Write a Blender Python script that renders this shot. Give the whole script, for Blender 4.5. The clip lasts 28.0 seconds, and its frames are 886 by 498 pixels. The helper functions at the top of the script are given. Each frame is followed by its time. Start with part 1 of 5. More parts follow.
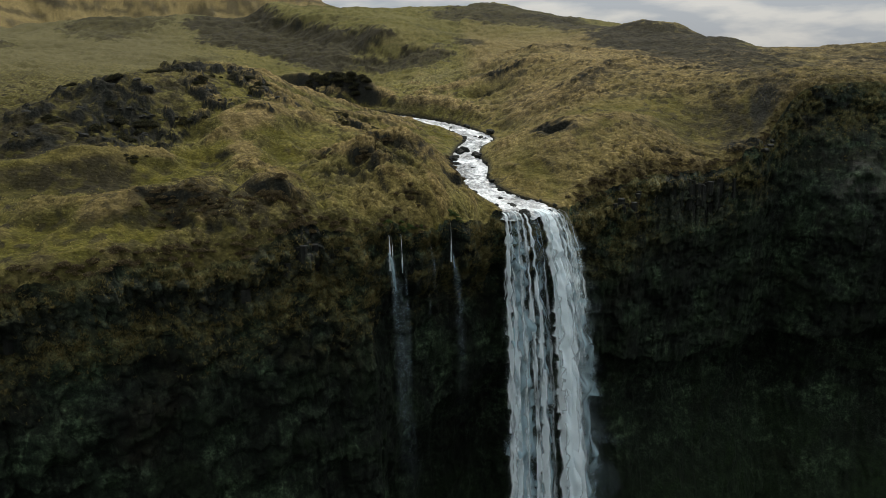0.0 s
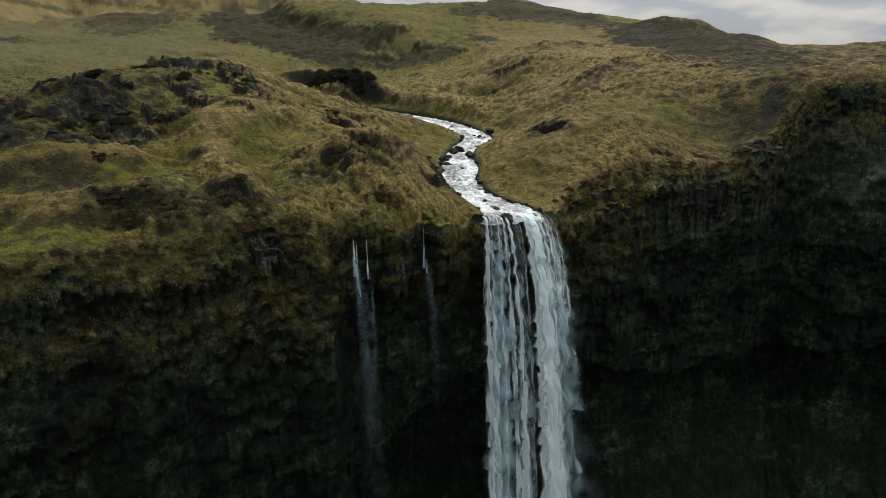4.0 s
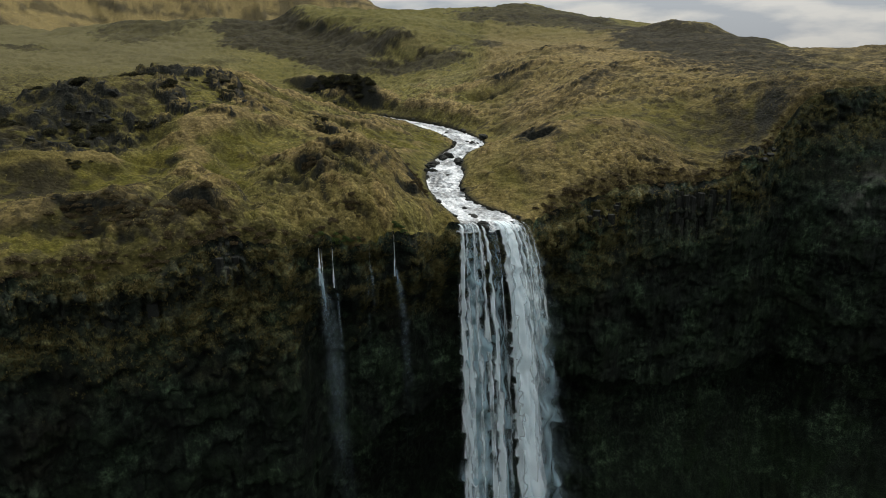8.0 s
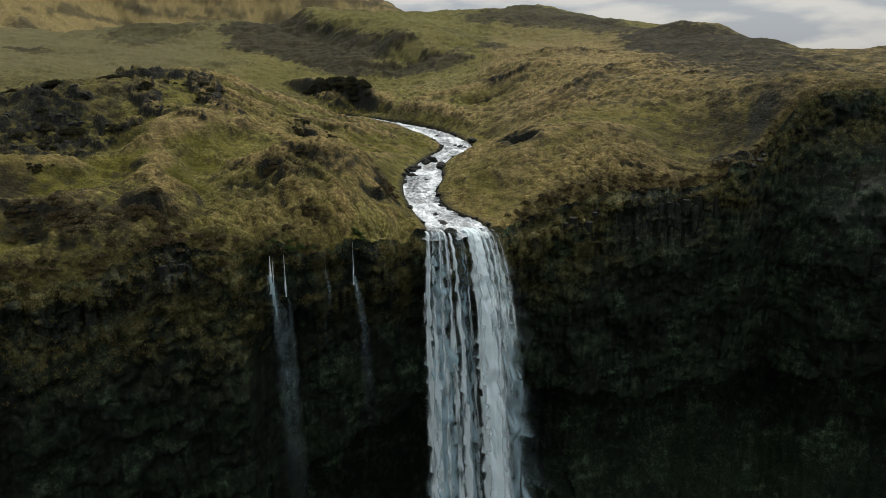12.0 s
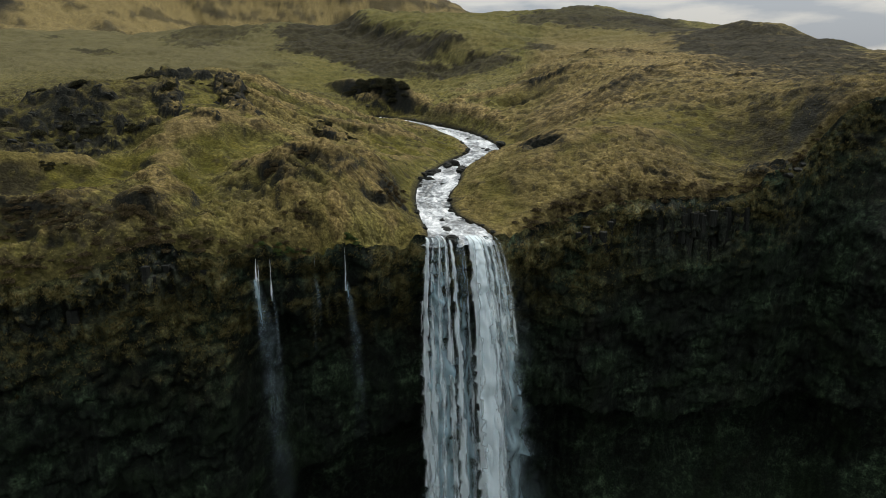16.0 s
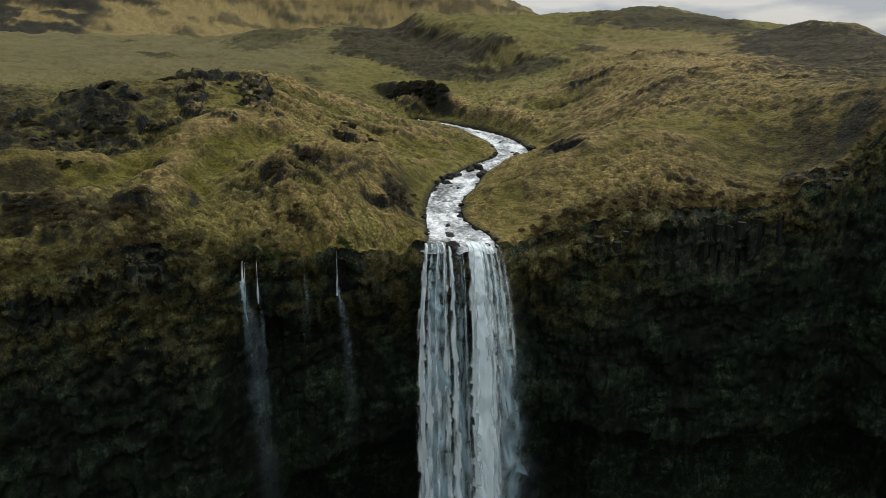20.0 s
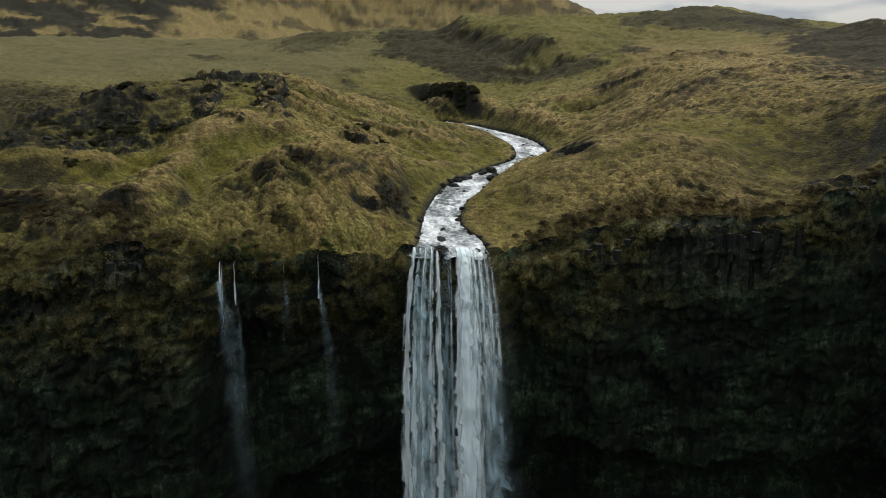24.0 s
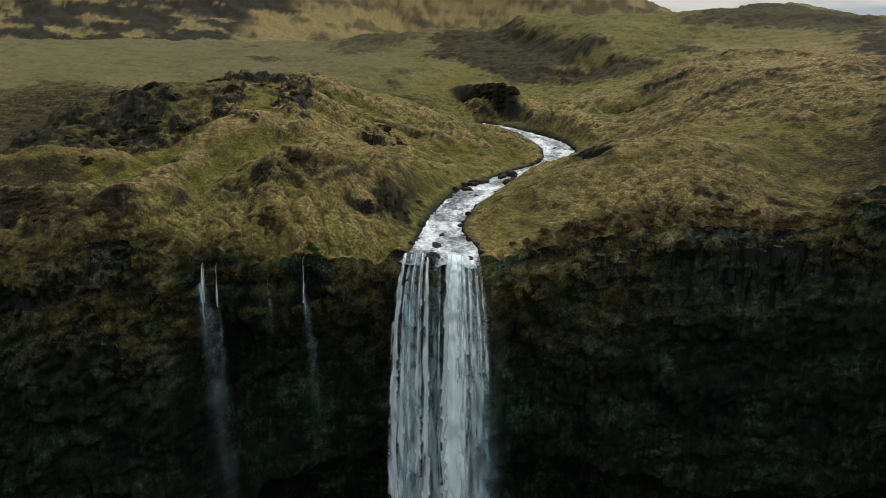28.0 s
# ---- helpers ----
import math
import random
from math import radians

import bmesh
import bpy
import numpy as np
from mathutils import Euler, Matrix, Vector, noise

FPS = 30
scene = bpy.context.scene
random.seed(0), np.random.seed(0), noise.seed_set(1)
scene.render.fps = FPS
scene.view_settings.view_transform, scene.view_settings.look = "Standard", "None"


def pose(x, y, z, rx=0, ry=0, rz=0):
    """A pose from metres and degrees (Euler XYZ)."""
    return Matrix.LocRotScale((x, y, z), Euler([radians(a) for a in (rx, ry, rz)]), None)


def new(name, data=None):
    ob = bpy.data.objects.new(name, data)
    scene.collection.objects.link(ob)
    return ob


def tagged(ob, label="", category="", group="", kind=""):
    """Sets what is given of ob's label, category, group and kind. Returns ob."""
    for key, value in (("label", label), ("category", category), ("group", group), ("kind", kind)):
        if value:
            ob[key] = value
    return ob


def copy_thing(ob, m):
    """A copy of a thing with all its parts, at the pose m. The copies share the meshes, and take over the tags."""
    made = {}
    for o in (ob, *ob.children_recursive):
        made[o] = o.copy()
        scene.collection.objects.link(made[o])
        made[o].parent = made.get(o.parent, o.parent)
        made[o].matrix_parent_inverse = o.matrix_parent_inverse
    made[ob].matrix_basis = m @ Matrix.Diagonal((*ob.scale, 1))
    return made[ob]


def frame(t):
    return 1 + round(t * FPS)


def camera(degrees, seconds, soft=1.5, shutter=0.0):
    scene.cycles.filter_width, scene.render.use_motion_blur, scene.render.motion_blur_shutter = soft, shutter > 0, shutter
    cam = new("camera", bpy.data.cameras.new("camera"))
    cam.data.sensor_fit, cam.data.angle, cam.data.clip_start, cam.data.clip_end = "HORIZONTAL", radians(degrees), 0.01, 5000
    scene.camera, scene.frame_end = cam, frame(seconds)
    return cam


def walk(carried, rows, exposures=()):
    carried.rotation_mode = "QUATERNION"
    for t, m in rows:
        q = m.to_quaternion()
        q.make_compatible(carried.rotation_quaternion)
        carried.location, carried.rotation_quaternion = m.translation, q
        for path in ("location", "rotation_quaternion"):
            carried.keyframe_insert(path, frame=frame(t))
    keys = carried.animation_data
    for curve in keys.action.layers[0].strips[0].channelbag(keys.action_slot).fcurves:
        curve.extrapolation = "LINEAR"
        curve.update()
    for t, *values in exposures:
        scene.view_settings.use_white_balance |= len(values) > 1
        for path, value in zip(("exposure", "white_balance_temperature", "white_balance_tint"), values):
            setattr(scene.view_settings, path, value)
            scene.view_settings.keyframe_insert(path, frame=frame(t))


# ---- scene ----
cam = camera(66.7, 28.0, soft=0.7)
METRES, EYE, TILT, LEAN, TURN = 60.0, 81.0, -15.75, 0.0, 0.0
ROWS = [
    (0.0, 0.0, 0.0, 0.0, 0.0, 0.0, -0.0),
    (0.5, 0.0181, 0.0065, 0.0015, 0.1, -0.08, -0.04),
    (1.0, 0.0362, 0.0145, 0.0033, 0.27, -0.16, -0.11),
    (1.5, 0.0536, 0.0238, 0.0053, 0.52, -0.21, -0.21),
    (2.0, 0.0698, 0.034, 0.0077, 0.87, -0.26, -0.36),
    (2.5, 0.084, 0.0448, 0.0105, 1.3, -0.29, -0.53),
    (3.0, 0.0968, 0.0545, 0.0134, 1.74, -0.3, -0.7),
    (3.5, 0.1087, 0.0632, 0.016, 2.12, -0.28, -0.82),
    (5.5, 0.1575, 0.0803, 0.0221, 3.35, -0.1, -1.09),
    (6.0, 0.1708, 0.0825, 0.0232, 3.56, -0.06, -1.09),
    (6.5, 0.1841, 0.085, 0.0242, 3.73, -0.01, -1.09),
    (7.0, 0.1982, 0.0876, 0.0257, 3.92, 0.03, -1.08),
    (7.5, 0.2123, 0.0912, 0.0277, 4.1, 0.05, -1.11),
    (8.0, 0.2266, 0.0956, 0.0286, 4.34, 0.1, -1.11),
    (8.5, 0.2409, 0.1011, 0.0302, 4.62, 0.13, -1.17),
    (9.0, 0.2557, 0.1068, 0.032, 4.93, 0.14, -1.24),
    (9.5, 0.2706, 0.113, 0.0339, 5.21, 0.15, -1.31),
    (10.0, 0.2862, 0.1197, 0.0358, 5.42, 0.17, -1.35),
    (10.5, 0.3022, 0.1272, 0.0379, 5.57, 0.18, -1.38),
    (11.0, 0.3184, 0.1348, 0.0399, 5.72, 0.19, -1.41),
    (11.5, 0.3342, 0.1434, 0.0422, 5.93, 0.21, -1.47),
    (13.5, 0.3965, 0.1795, 0.0516, 8.06, 0.23, -2.16),
    (14.0, 0.4123, 0.1888, 0.0539, 8.82, 0.21, -2.39),
    (14.5, 0.4286, 0.1975, 0.0559, 9.6, 0.2, -2.61),
    (15.0, 0.4451, 0.2059, 0.058, 10.36, 0.19, -2.82),
    (15.5, 0.4621, 0.2147, 0.0602, 11.08, 0.17, -3.03),
    (16.0, 0.4791, 0.2234, 0.0624, 11.73, 0.15, -3.21),
    (16.5, 0.4964, 0.2326, 0.0645, 12.35, 0.14, -3.38),
    (17.0, 0.5135, 0.2419, 0.0665, 12.98, 0.13, -3.55),
    (17.5, 0.5298, 0.2522, 0.0681, 13.63, 0.13, -3.72),
    (18.0, 0.5459, 0.2622, 0.0708, 14.31, 0.1, -3.9),
    (18.5, 0.5611, 0.2728, 0.0726, 15.04, 0.1, -4.1),
    (19.0, 0.576, 0.2831, 0.0751, 15.83, 0.07, -4.32),
    (19.5, 0.5903, 0.2937, 0.0774, 16.63, 0.04, -4.55),
    (20.0, 0.605, 0.3044, 0.0795, 17.44, 0.02, -4.76),
    (20.5, 0.6191, 0.3151, 0.0819, 18.2, -0.02, -4.98),
    (21.0, 0.6335, 0.3256, 0.0838, 18.92, -0.05, -5.16),
    (21.5, 0.6487, 0.3356, 0.0859, 19.57, -0.09, -5.32),
    (23.5, 0.7122, 0.3793, 0.0937, 21.87, -0.17, -5.88),
    (24.0, 0.727, 0.3911, 0.0964, 22.47, -0.2, -6.02),
    (24.5, 0.7416, 0.4035, 0.0993, 23.14, -0.25, -6.19),
    (25.0, 0.7563, 0.416, 0.1024, 23.84, -0.31, -6.36),
    (25.5, 0.7711, 0.4287, 0.1053, 24.55, -0.38, -6.54),
    (26.0, 0.7863, 0.4413, 0.1085, 25.26, -0.45, -6.71),
    (26.5, 0.8011, 0.4546, 0.1121, 25.98, -0.52, -6.89),
    (27.0, 0.8155, 0.4689, 0.1161, 26.74, -0.6, -7.07),
    (27.5, 0.8295, 0.484, 0.1208, 27.55, -0.7, -7.26),
    (28.0, 0.8431, 0.4998, 0.1257, 28.39, -0.82, -7.47),
]
walk(cam, [(t, pose(0, 0, EYE, TILT, LEAN, TURN) @ pose(METRES * x, METRES * y, METRES * z, 90 + pitch, roll, yaw)) for t, x, y, z, yaw, pitch, roll in ROWS])

# ---- world, sun, sky ----
SUN_ELEVATION, SUN_AZIMUTH = radians(46), radians(20)     # behind the falls, a little to the east of the river
world = bpy.data.worlds.new("overcast_sky")
scene.world = world
world.use_nodes = True
wn, wl = world.node_tree.nodes, world.node_tree.links
wn.clear()
w_out = wn.new("ShaderNodeOutputWorld")
w_bg = wn.new("ShaderNodeBackground")
w_sky = wn.new("ShaderNodeTexSky")
w_sky.sky_type = 'NISHITA'
w_sky.sun_disc = False
w_sky.sun_elevation, w_sky.sun_rotation = SUN_ELEVATION, SUN_AZIMUTH
w_sky.air_density, w_sky.dust_density = 1.0, 3.0
w_co = wn.new("ShaderNodeTexCoord")
w_map = wn.new("ShaderNodeMapping")
w_map.inputs["Scale"].default_value = (4.5, 4.5, 18.0)
w_noise = wn.new("ShaderNodeTexNoise")
w_noise.inputs["Scale"].default_value, w_noise.inputs["Detail"].default_value = 1.3, 6.0
w_ramp = wn.new("ShaderNodeValToRGB")
w_ramp.color_ramp.elements[0].position, w_ramp.color_ramp.elements[0].color = 0.42, (5.4, 6.0, 6.7, 1)
w_ramp.color_ramp.elements[1].position, w_ramp.color_ramp.elements[1].color = 0.55, (9.0, 9.0, 8.7, 1)
w_mix = wn.new("ShaderNodeMixRGB")
w_mix.inputs[0].default_value = 0.88
wl.new(w_co.outputs["Generated"], w_map.inputs["Vector"])
wl.new(w_map.outputs["Vector"], w_noise.inputs["Vector"])
wl.new(w_noise.outputs["Fac"], w_ramp.inputs["Fac"])
wl.new(w_sky.outputs["Color"], w_mix.inputs[1])
wl.new(w_ramp.outputs["Color"], w_mix.inputs[2])
# an overcast sky is brightest overhead
w_sep = wn.new("ShaderNodeSeparateXYZ")
w_up = wn.new("ShaderNodeMath")
w_up.operation = 'MULTIPLY_ADD'
w_up.inputs[1].default_value, w_up.inputs[2].default_value = 1.25, 0.85
w_gain = wn.new("ShaderNodeVectorMath")
w_gain.operation = 'SCALE'
wl.new(w_co.outputs["Generated"], w_sep.inputs[0])
wl.new(w_sep.outputs["Z"], w_up.inputs[0])
wl.new(w_mix.outputs["Color"], w_gain.inputs[0])
wl.new(w_up.outputs[0], w_gain.inputs["Scale"])
wl.new(w_gain.outputs[0], w_bg.inputs["Color"])
w_bg.inputs["Strength"].default_value = 0.077
wl.new(w_bg.outputs["Background"], w_out.inputs["Surface"])

sun_data = bpy.data.lights.new("sun", 'SUN')
sun_data.energy, sun_data.angle, sun_data.color = 2.6, radians(2), (1.0, 0.975, 0.90)
sun = new("sun", sun_data)
sun_dir = Vector((math.sin(SUN_AZIMUTH) * math.cos(SUN_ELEVATION), math.cos(SUN_AZIMUTH) * math.cos(SUN_ELEVATION), math.sin(SUN_ELEVATION)))
sun.rotation_euler = sun_dir.to_track_quat("Z", "Y").to_euler()


# ---- noise on arrays ----
_rng = np.random.RandomState(11)
_perm = np.concatenate([_rng.permutation(256)] * 3)
_g2 = np.stack([np.cos(np.arange(16) * np.pi / 8), np.sin(np.arange(16) * np.pi / 8)], 1)
_g3 = _rng.normal(size=(64, 3))
_g3 /= np.linalg.norm(_g3, axis=1)[:, None]


def noise2(x, y):
    """Gradient noise in the plane, about -1 to 1."""
    xi, yi = np.floor(x).astype(np.int64), np.floor(y).astype(np.int64)
    fx, fy = x - xi, y - yi
    u, v = fx * fx * fx * (fx * (fx * 6 - 15) + 10), fy * fy * fy * (fy * (fy * 6 - 15) + 10)
    xi, yi = xi & 255, yi & 255

    def corner(i, j):
        g = _g2[_perm[_perm[xi + i] + yi + j] & 15]
        return g[..., 0] * (fx - i) + g[..., 1] * (fy - j)
    a, b, c, d = corner(0, 0), corner(1, 0), corner(0, 1), corner(1, 1)
    a = a + u * (b - a)
    c = c + u * (d - c)
    return 1.5 * (a + v * (c - a))


def noise3(x, y, z):
    xi, yi, zi = (np.floor(q).astype(np.int64) for q in (x, y, z))
    f = x - xi, y - yi, z - zi
    u, v, w = (q * q * q * (q * (q * 6 - 15) + 10) for q in f)
    xi, yi, zi = xi & 255, yi & 255, zi & 255

    def corner(i, j, k):
        g = _g3[_perm[_perm[_perm[xi + i] + yi + j] + zi + k] & 63]
        return g[..., 0] * (f[0] - i) + g[..., 1] * (f[1] - j) + g[..., 2] * (f[2] - k)
    row = []
    for k in (0, 1):
        a, b, c, d = corner(0, 0, k), corner(1, 0, k), corner(0, 1, k), corner(1, 1, k)
        a = a + u * (b - a)
        c = c + u * (d - c)
        row.append(a + v * (c - a))
    return 1.5 * (row[0] + w * (row[1] - row[0]))


def fbm2(x, y, octaves=4):
    s, a = 0.0, 1.0
    for k in range(octaves):
        s = s + a * noise2(x + 17.3 * k, y - 9.1 * k)
        x, y, a = x * 2.03, y * 2.03, a * 0.5
    return s


def fbm3(x, y, z, octaves=4):
    s, a = 0.0, 1.0
    for k in range(octaves):
        s = s + a * noise3(x + 13.7 * k, y - 5.1 * k, z + 3.3 * k)
        x, y, z, a = x * 2.03, y * 2.03, z * 2.03, a * 0.5
    return s


def smooth(a, b, x):
    t = np.clip((x - a) / (b - a), 0, 1)
    return t * t * (3 - 2 * t)


# ---- materials ----
def material(name, rough=0.9):
    m = bpy.data.materials.new(name)
    m.use_nodes = True
    b = m.node_tree.nodes["Principled BSDF"]
    b.inputs["Roughness"].default_value = rough
    b.inputs["Specular IOR Level"].default_value = 0.25
    return m, m.node_tree.nodes, m.node_tree.links, b


def n_noise(nodes, links, scale, detail=5.0, rough=0.6, stretch=None, vector=None):
    co = nodes.new("ShaderNodeTexCoord")
    t = nodes.new("ShaderNodeTexNoise")
    t.inputs["Scale"].default_value, t.inputs["Detail"].default_value, t.inputs["Roughness"].default_value = scale, detail, rough
    if stretch:
        mp = nodes.new("ShaderNodeMapping")
        mp.inputs["Scale"].default_value = stretch
        links.new(co.outputs["Object"], mp.inputs["Vector"])
        links.new(mp.outputs["Vector"], t.inputs["Vector"])
    else:
        links.new(co.outputs["Object"], t.inputs["Vector"])
    return t.outputs["Fac"]


def n_cells(nodes, links, scale, stretch, wobble):
    """Distance from the middle of irregular cells."""
    tc = nodes.new("ShaderNodeTexCoord")
    mp = nodes.new("ShaderNodeMapping")
    mp.inputs["Scale"].default_value = stretch
    bend = nodes.new("ShaderNodeTexNoise")
    bend.inputs["Scale"].default_value, bend.inputs["Detail"].default_value = 0.9 * scale, 4.0
    shift = nodes.new("ShaderNodeVectorMath")
    shift.operation = 'MULTIPLY_ADD'
    shift.inputs[1].default_value = (wobble / scale,) * 3
    vo = nodes.new("ShaderNodeTexVoronoi")
    vo.inputs["Scale"].default_value = scale
    links.new(tc.outputs["Object"], mp.inputs["Vector"])
    links.new(mp.outputs["Vector"], bend.inputs["Vector"])
    links.new(bend.outputs["Color"], shift.inputs[0])
    links.new(mp.outputs["Vector"], shift.inputs[2])
    links.new(shift.outputs[0], vo.inputs["Vector"])
    return vo.outputs["Distance"]


def n_ramp(nodes, links, fac, stops):
    r = nodes.new("ShaderNodeValToRGB")
    e = r.color_ramp.elements
    while len(e) < len(stops):
        e.new(0.5)
    for el, (p, c) in zip(e, stops):
        el.position = p
        el.color = (*c, 1) if len(c) == 3 else c
    links.new(fac, r.inputs["Fac"])
    return r.outputs["Color"]


def n_mix(nodes, links, fac, a, b, blend='MIX'):
    m = nodes.new("ShaderNodeMixRGB")
    m.blend_type = blend
    for socket, v in zip(m.inputs, (fac, a, b)):
        if isinstance(v, (int, float)):
            socket.default_value = v
        elif isinstance(v, tuple):
            socket.default_value = (*v, 1)
        else:
            links.new(v, socket)
    return m.outputs["Color"]


def n_attr(nodes, name):
    a = nodes.new("ShaderNodeAttribute")
    a.attribute_name = name
    return a.outputs["Fac"]


def n_math(nodes, links, op, a, b=0.5, clamp=False):
    m = nodes.new("ShaderNodeMath")
    m.operation = op
    m.use_clamp = clamp
    for socket, v in zip(m.inputs, (a, b)):
        if isinstance(v, (int, float)):
            socket.default_value = v
        else:
            links.new(v, socket)
    return m.outputs[0]


def n_bump(nodes, links, bsdf, height, strength, distance):
    b = nodes.new("ShaderNodeBump")
    b.inputs["Strength"].default_value, b.inputs["Distance"].default_value = strength, distance
    links.new(height, b.inputs["Height"])
    links.new(b.outputs["Normal"], bsdf.inputs["Normal"])


def grass_material():
    m, nd, lk, b = material("tussock_grass", 0.95)
    b.inputs["Specular IOR Level"].default_value = 0.08
    big = n_noise(nd, lk, 0.035, 4)
    mid = n_noise(nd, lk, 0.35, 5)
    fine = n_noise(nd, lk, 3.4, 7, 0.75)
    straw = n_ramp(nd, lk, big, [(0.32, (0.097, 0.088, 0.027)), (0.5, (0.121, 0.110, 0.036)), (0.68, (0.144, 0.131, 0.051))])
    olive = n_ramp(nd, lk, mid, [(0.3, (0.060, 0.058, 0.011)), (0.7, (0.101, 0.089, 0.017))])
    col = n_mix(nd, lk, n_attr(nd, "green"), straw, olive)
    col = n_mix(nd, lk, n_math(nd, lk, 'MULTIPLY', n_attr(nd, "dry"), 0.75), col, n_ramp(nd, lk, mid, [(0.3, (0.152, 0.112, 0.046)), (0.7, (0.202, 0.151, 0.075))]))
    heath_and_shade = n_ramp(nd, lk, mid, [(0.3, (0.0172, 0.0148, 0.0078)), (0.7, (0.0359, 0.0320, 0.0172))])
    col = n_mix(nd, lk, n_attr(nd, "heath_and_shade"), col, heath_and_shade)
    mottle = n_ramp(nd, lk, mid, [(0.3, (0.86, 0.87, 0.84)), (0.55, (1, 1, 1)), (0.75, (1.08, 1.06, 1.03))])
    col = n_mix(nd, lk, 1.0, col, mottle, 'MULTIPLY')
    grain = n_ramp(nd, lk, fine, [(0.34, (0.58, 0.58, 0.56)), (0.5, (0.97, 0.97, 0.97)), (0.66, (1.42, 1.40, 1.34))])
    col = n_mix(nd, lk, 1.0, col, grain, 'MULTIPLY')
    # cushion tops paler like bleached tips; shade of the gaps painted into the colour
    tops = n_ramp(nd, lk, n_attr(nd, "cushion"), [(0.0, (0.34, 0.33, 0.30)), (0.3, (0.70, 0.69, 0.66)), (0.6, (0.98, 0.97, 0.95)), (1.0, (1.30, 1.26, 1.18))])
    # tufts likewise: bright middles, with shade painted round their edges
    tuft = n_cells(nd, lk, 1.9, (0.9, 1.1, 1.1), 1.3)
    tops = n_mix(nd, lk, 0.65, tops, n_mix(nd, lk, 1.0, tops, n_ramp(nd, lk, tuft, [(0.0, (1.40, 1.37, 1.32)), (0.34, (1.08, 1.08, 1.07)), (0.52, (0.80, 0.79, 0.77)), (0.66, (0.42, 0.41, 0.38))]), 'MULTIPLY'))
    # thin bright lines paint the sun's rim light on the grass crests
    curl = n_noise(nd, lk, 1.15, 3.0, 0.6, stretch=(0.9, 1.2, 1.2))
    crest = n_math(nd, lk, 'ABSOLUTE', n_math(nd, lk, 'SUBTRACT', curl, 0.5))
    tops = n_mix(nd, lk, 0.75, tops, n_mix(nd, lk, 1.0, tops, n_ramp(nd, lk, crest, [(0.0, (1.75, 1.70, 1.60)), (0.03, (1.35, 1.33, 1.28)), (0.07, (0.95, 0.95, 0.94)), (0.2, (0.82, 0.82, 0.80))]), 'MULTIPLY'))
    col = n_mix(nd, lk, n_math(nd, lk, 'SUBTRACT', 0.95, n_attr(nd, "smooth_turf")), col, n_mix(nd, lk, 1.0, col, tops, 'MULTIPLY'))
    rock = n_ramp(nd, lk, fine, [(0.3, (0.006, 0.0068, 0.006)), (0.52, (0.013, 0.0140, 0.0115)), (0.72, (0.048, 0.048, 0.035))])
    col = n_mix(nd, lk, n_attr(nd, "rock"), col, rock)
    scree = n_ramp(nd, lk, n_noise(nd, lk, 0.05, 6, 0.65), [(0.3, (0.078, 0.069, 0.033)), (0.7, (0.106, 0.094, 0.047))])
    col = n_mix(nd, lk, n_math(nd, lk, 'MULTIPLY', n_attr(nd, "scree"), n_math(nd, lk, 'SUBTRACT', 1.0, n_attr(nd, "rock"))), col, scree)
    lk.new(col, b.inputs["Base Color"])
    n_bump(nd, lk, b, n_math(nd, lk, 'SUBTRACT', fine, tuft), 0.8, 0.16)
    return m


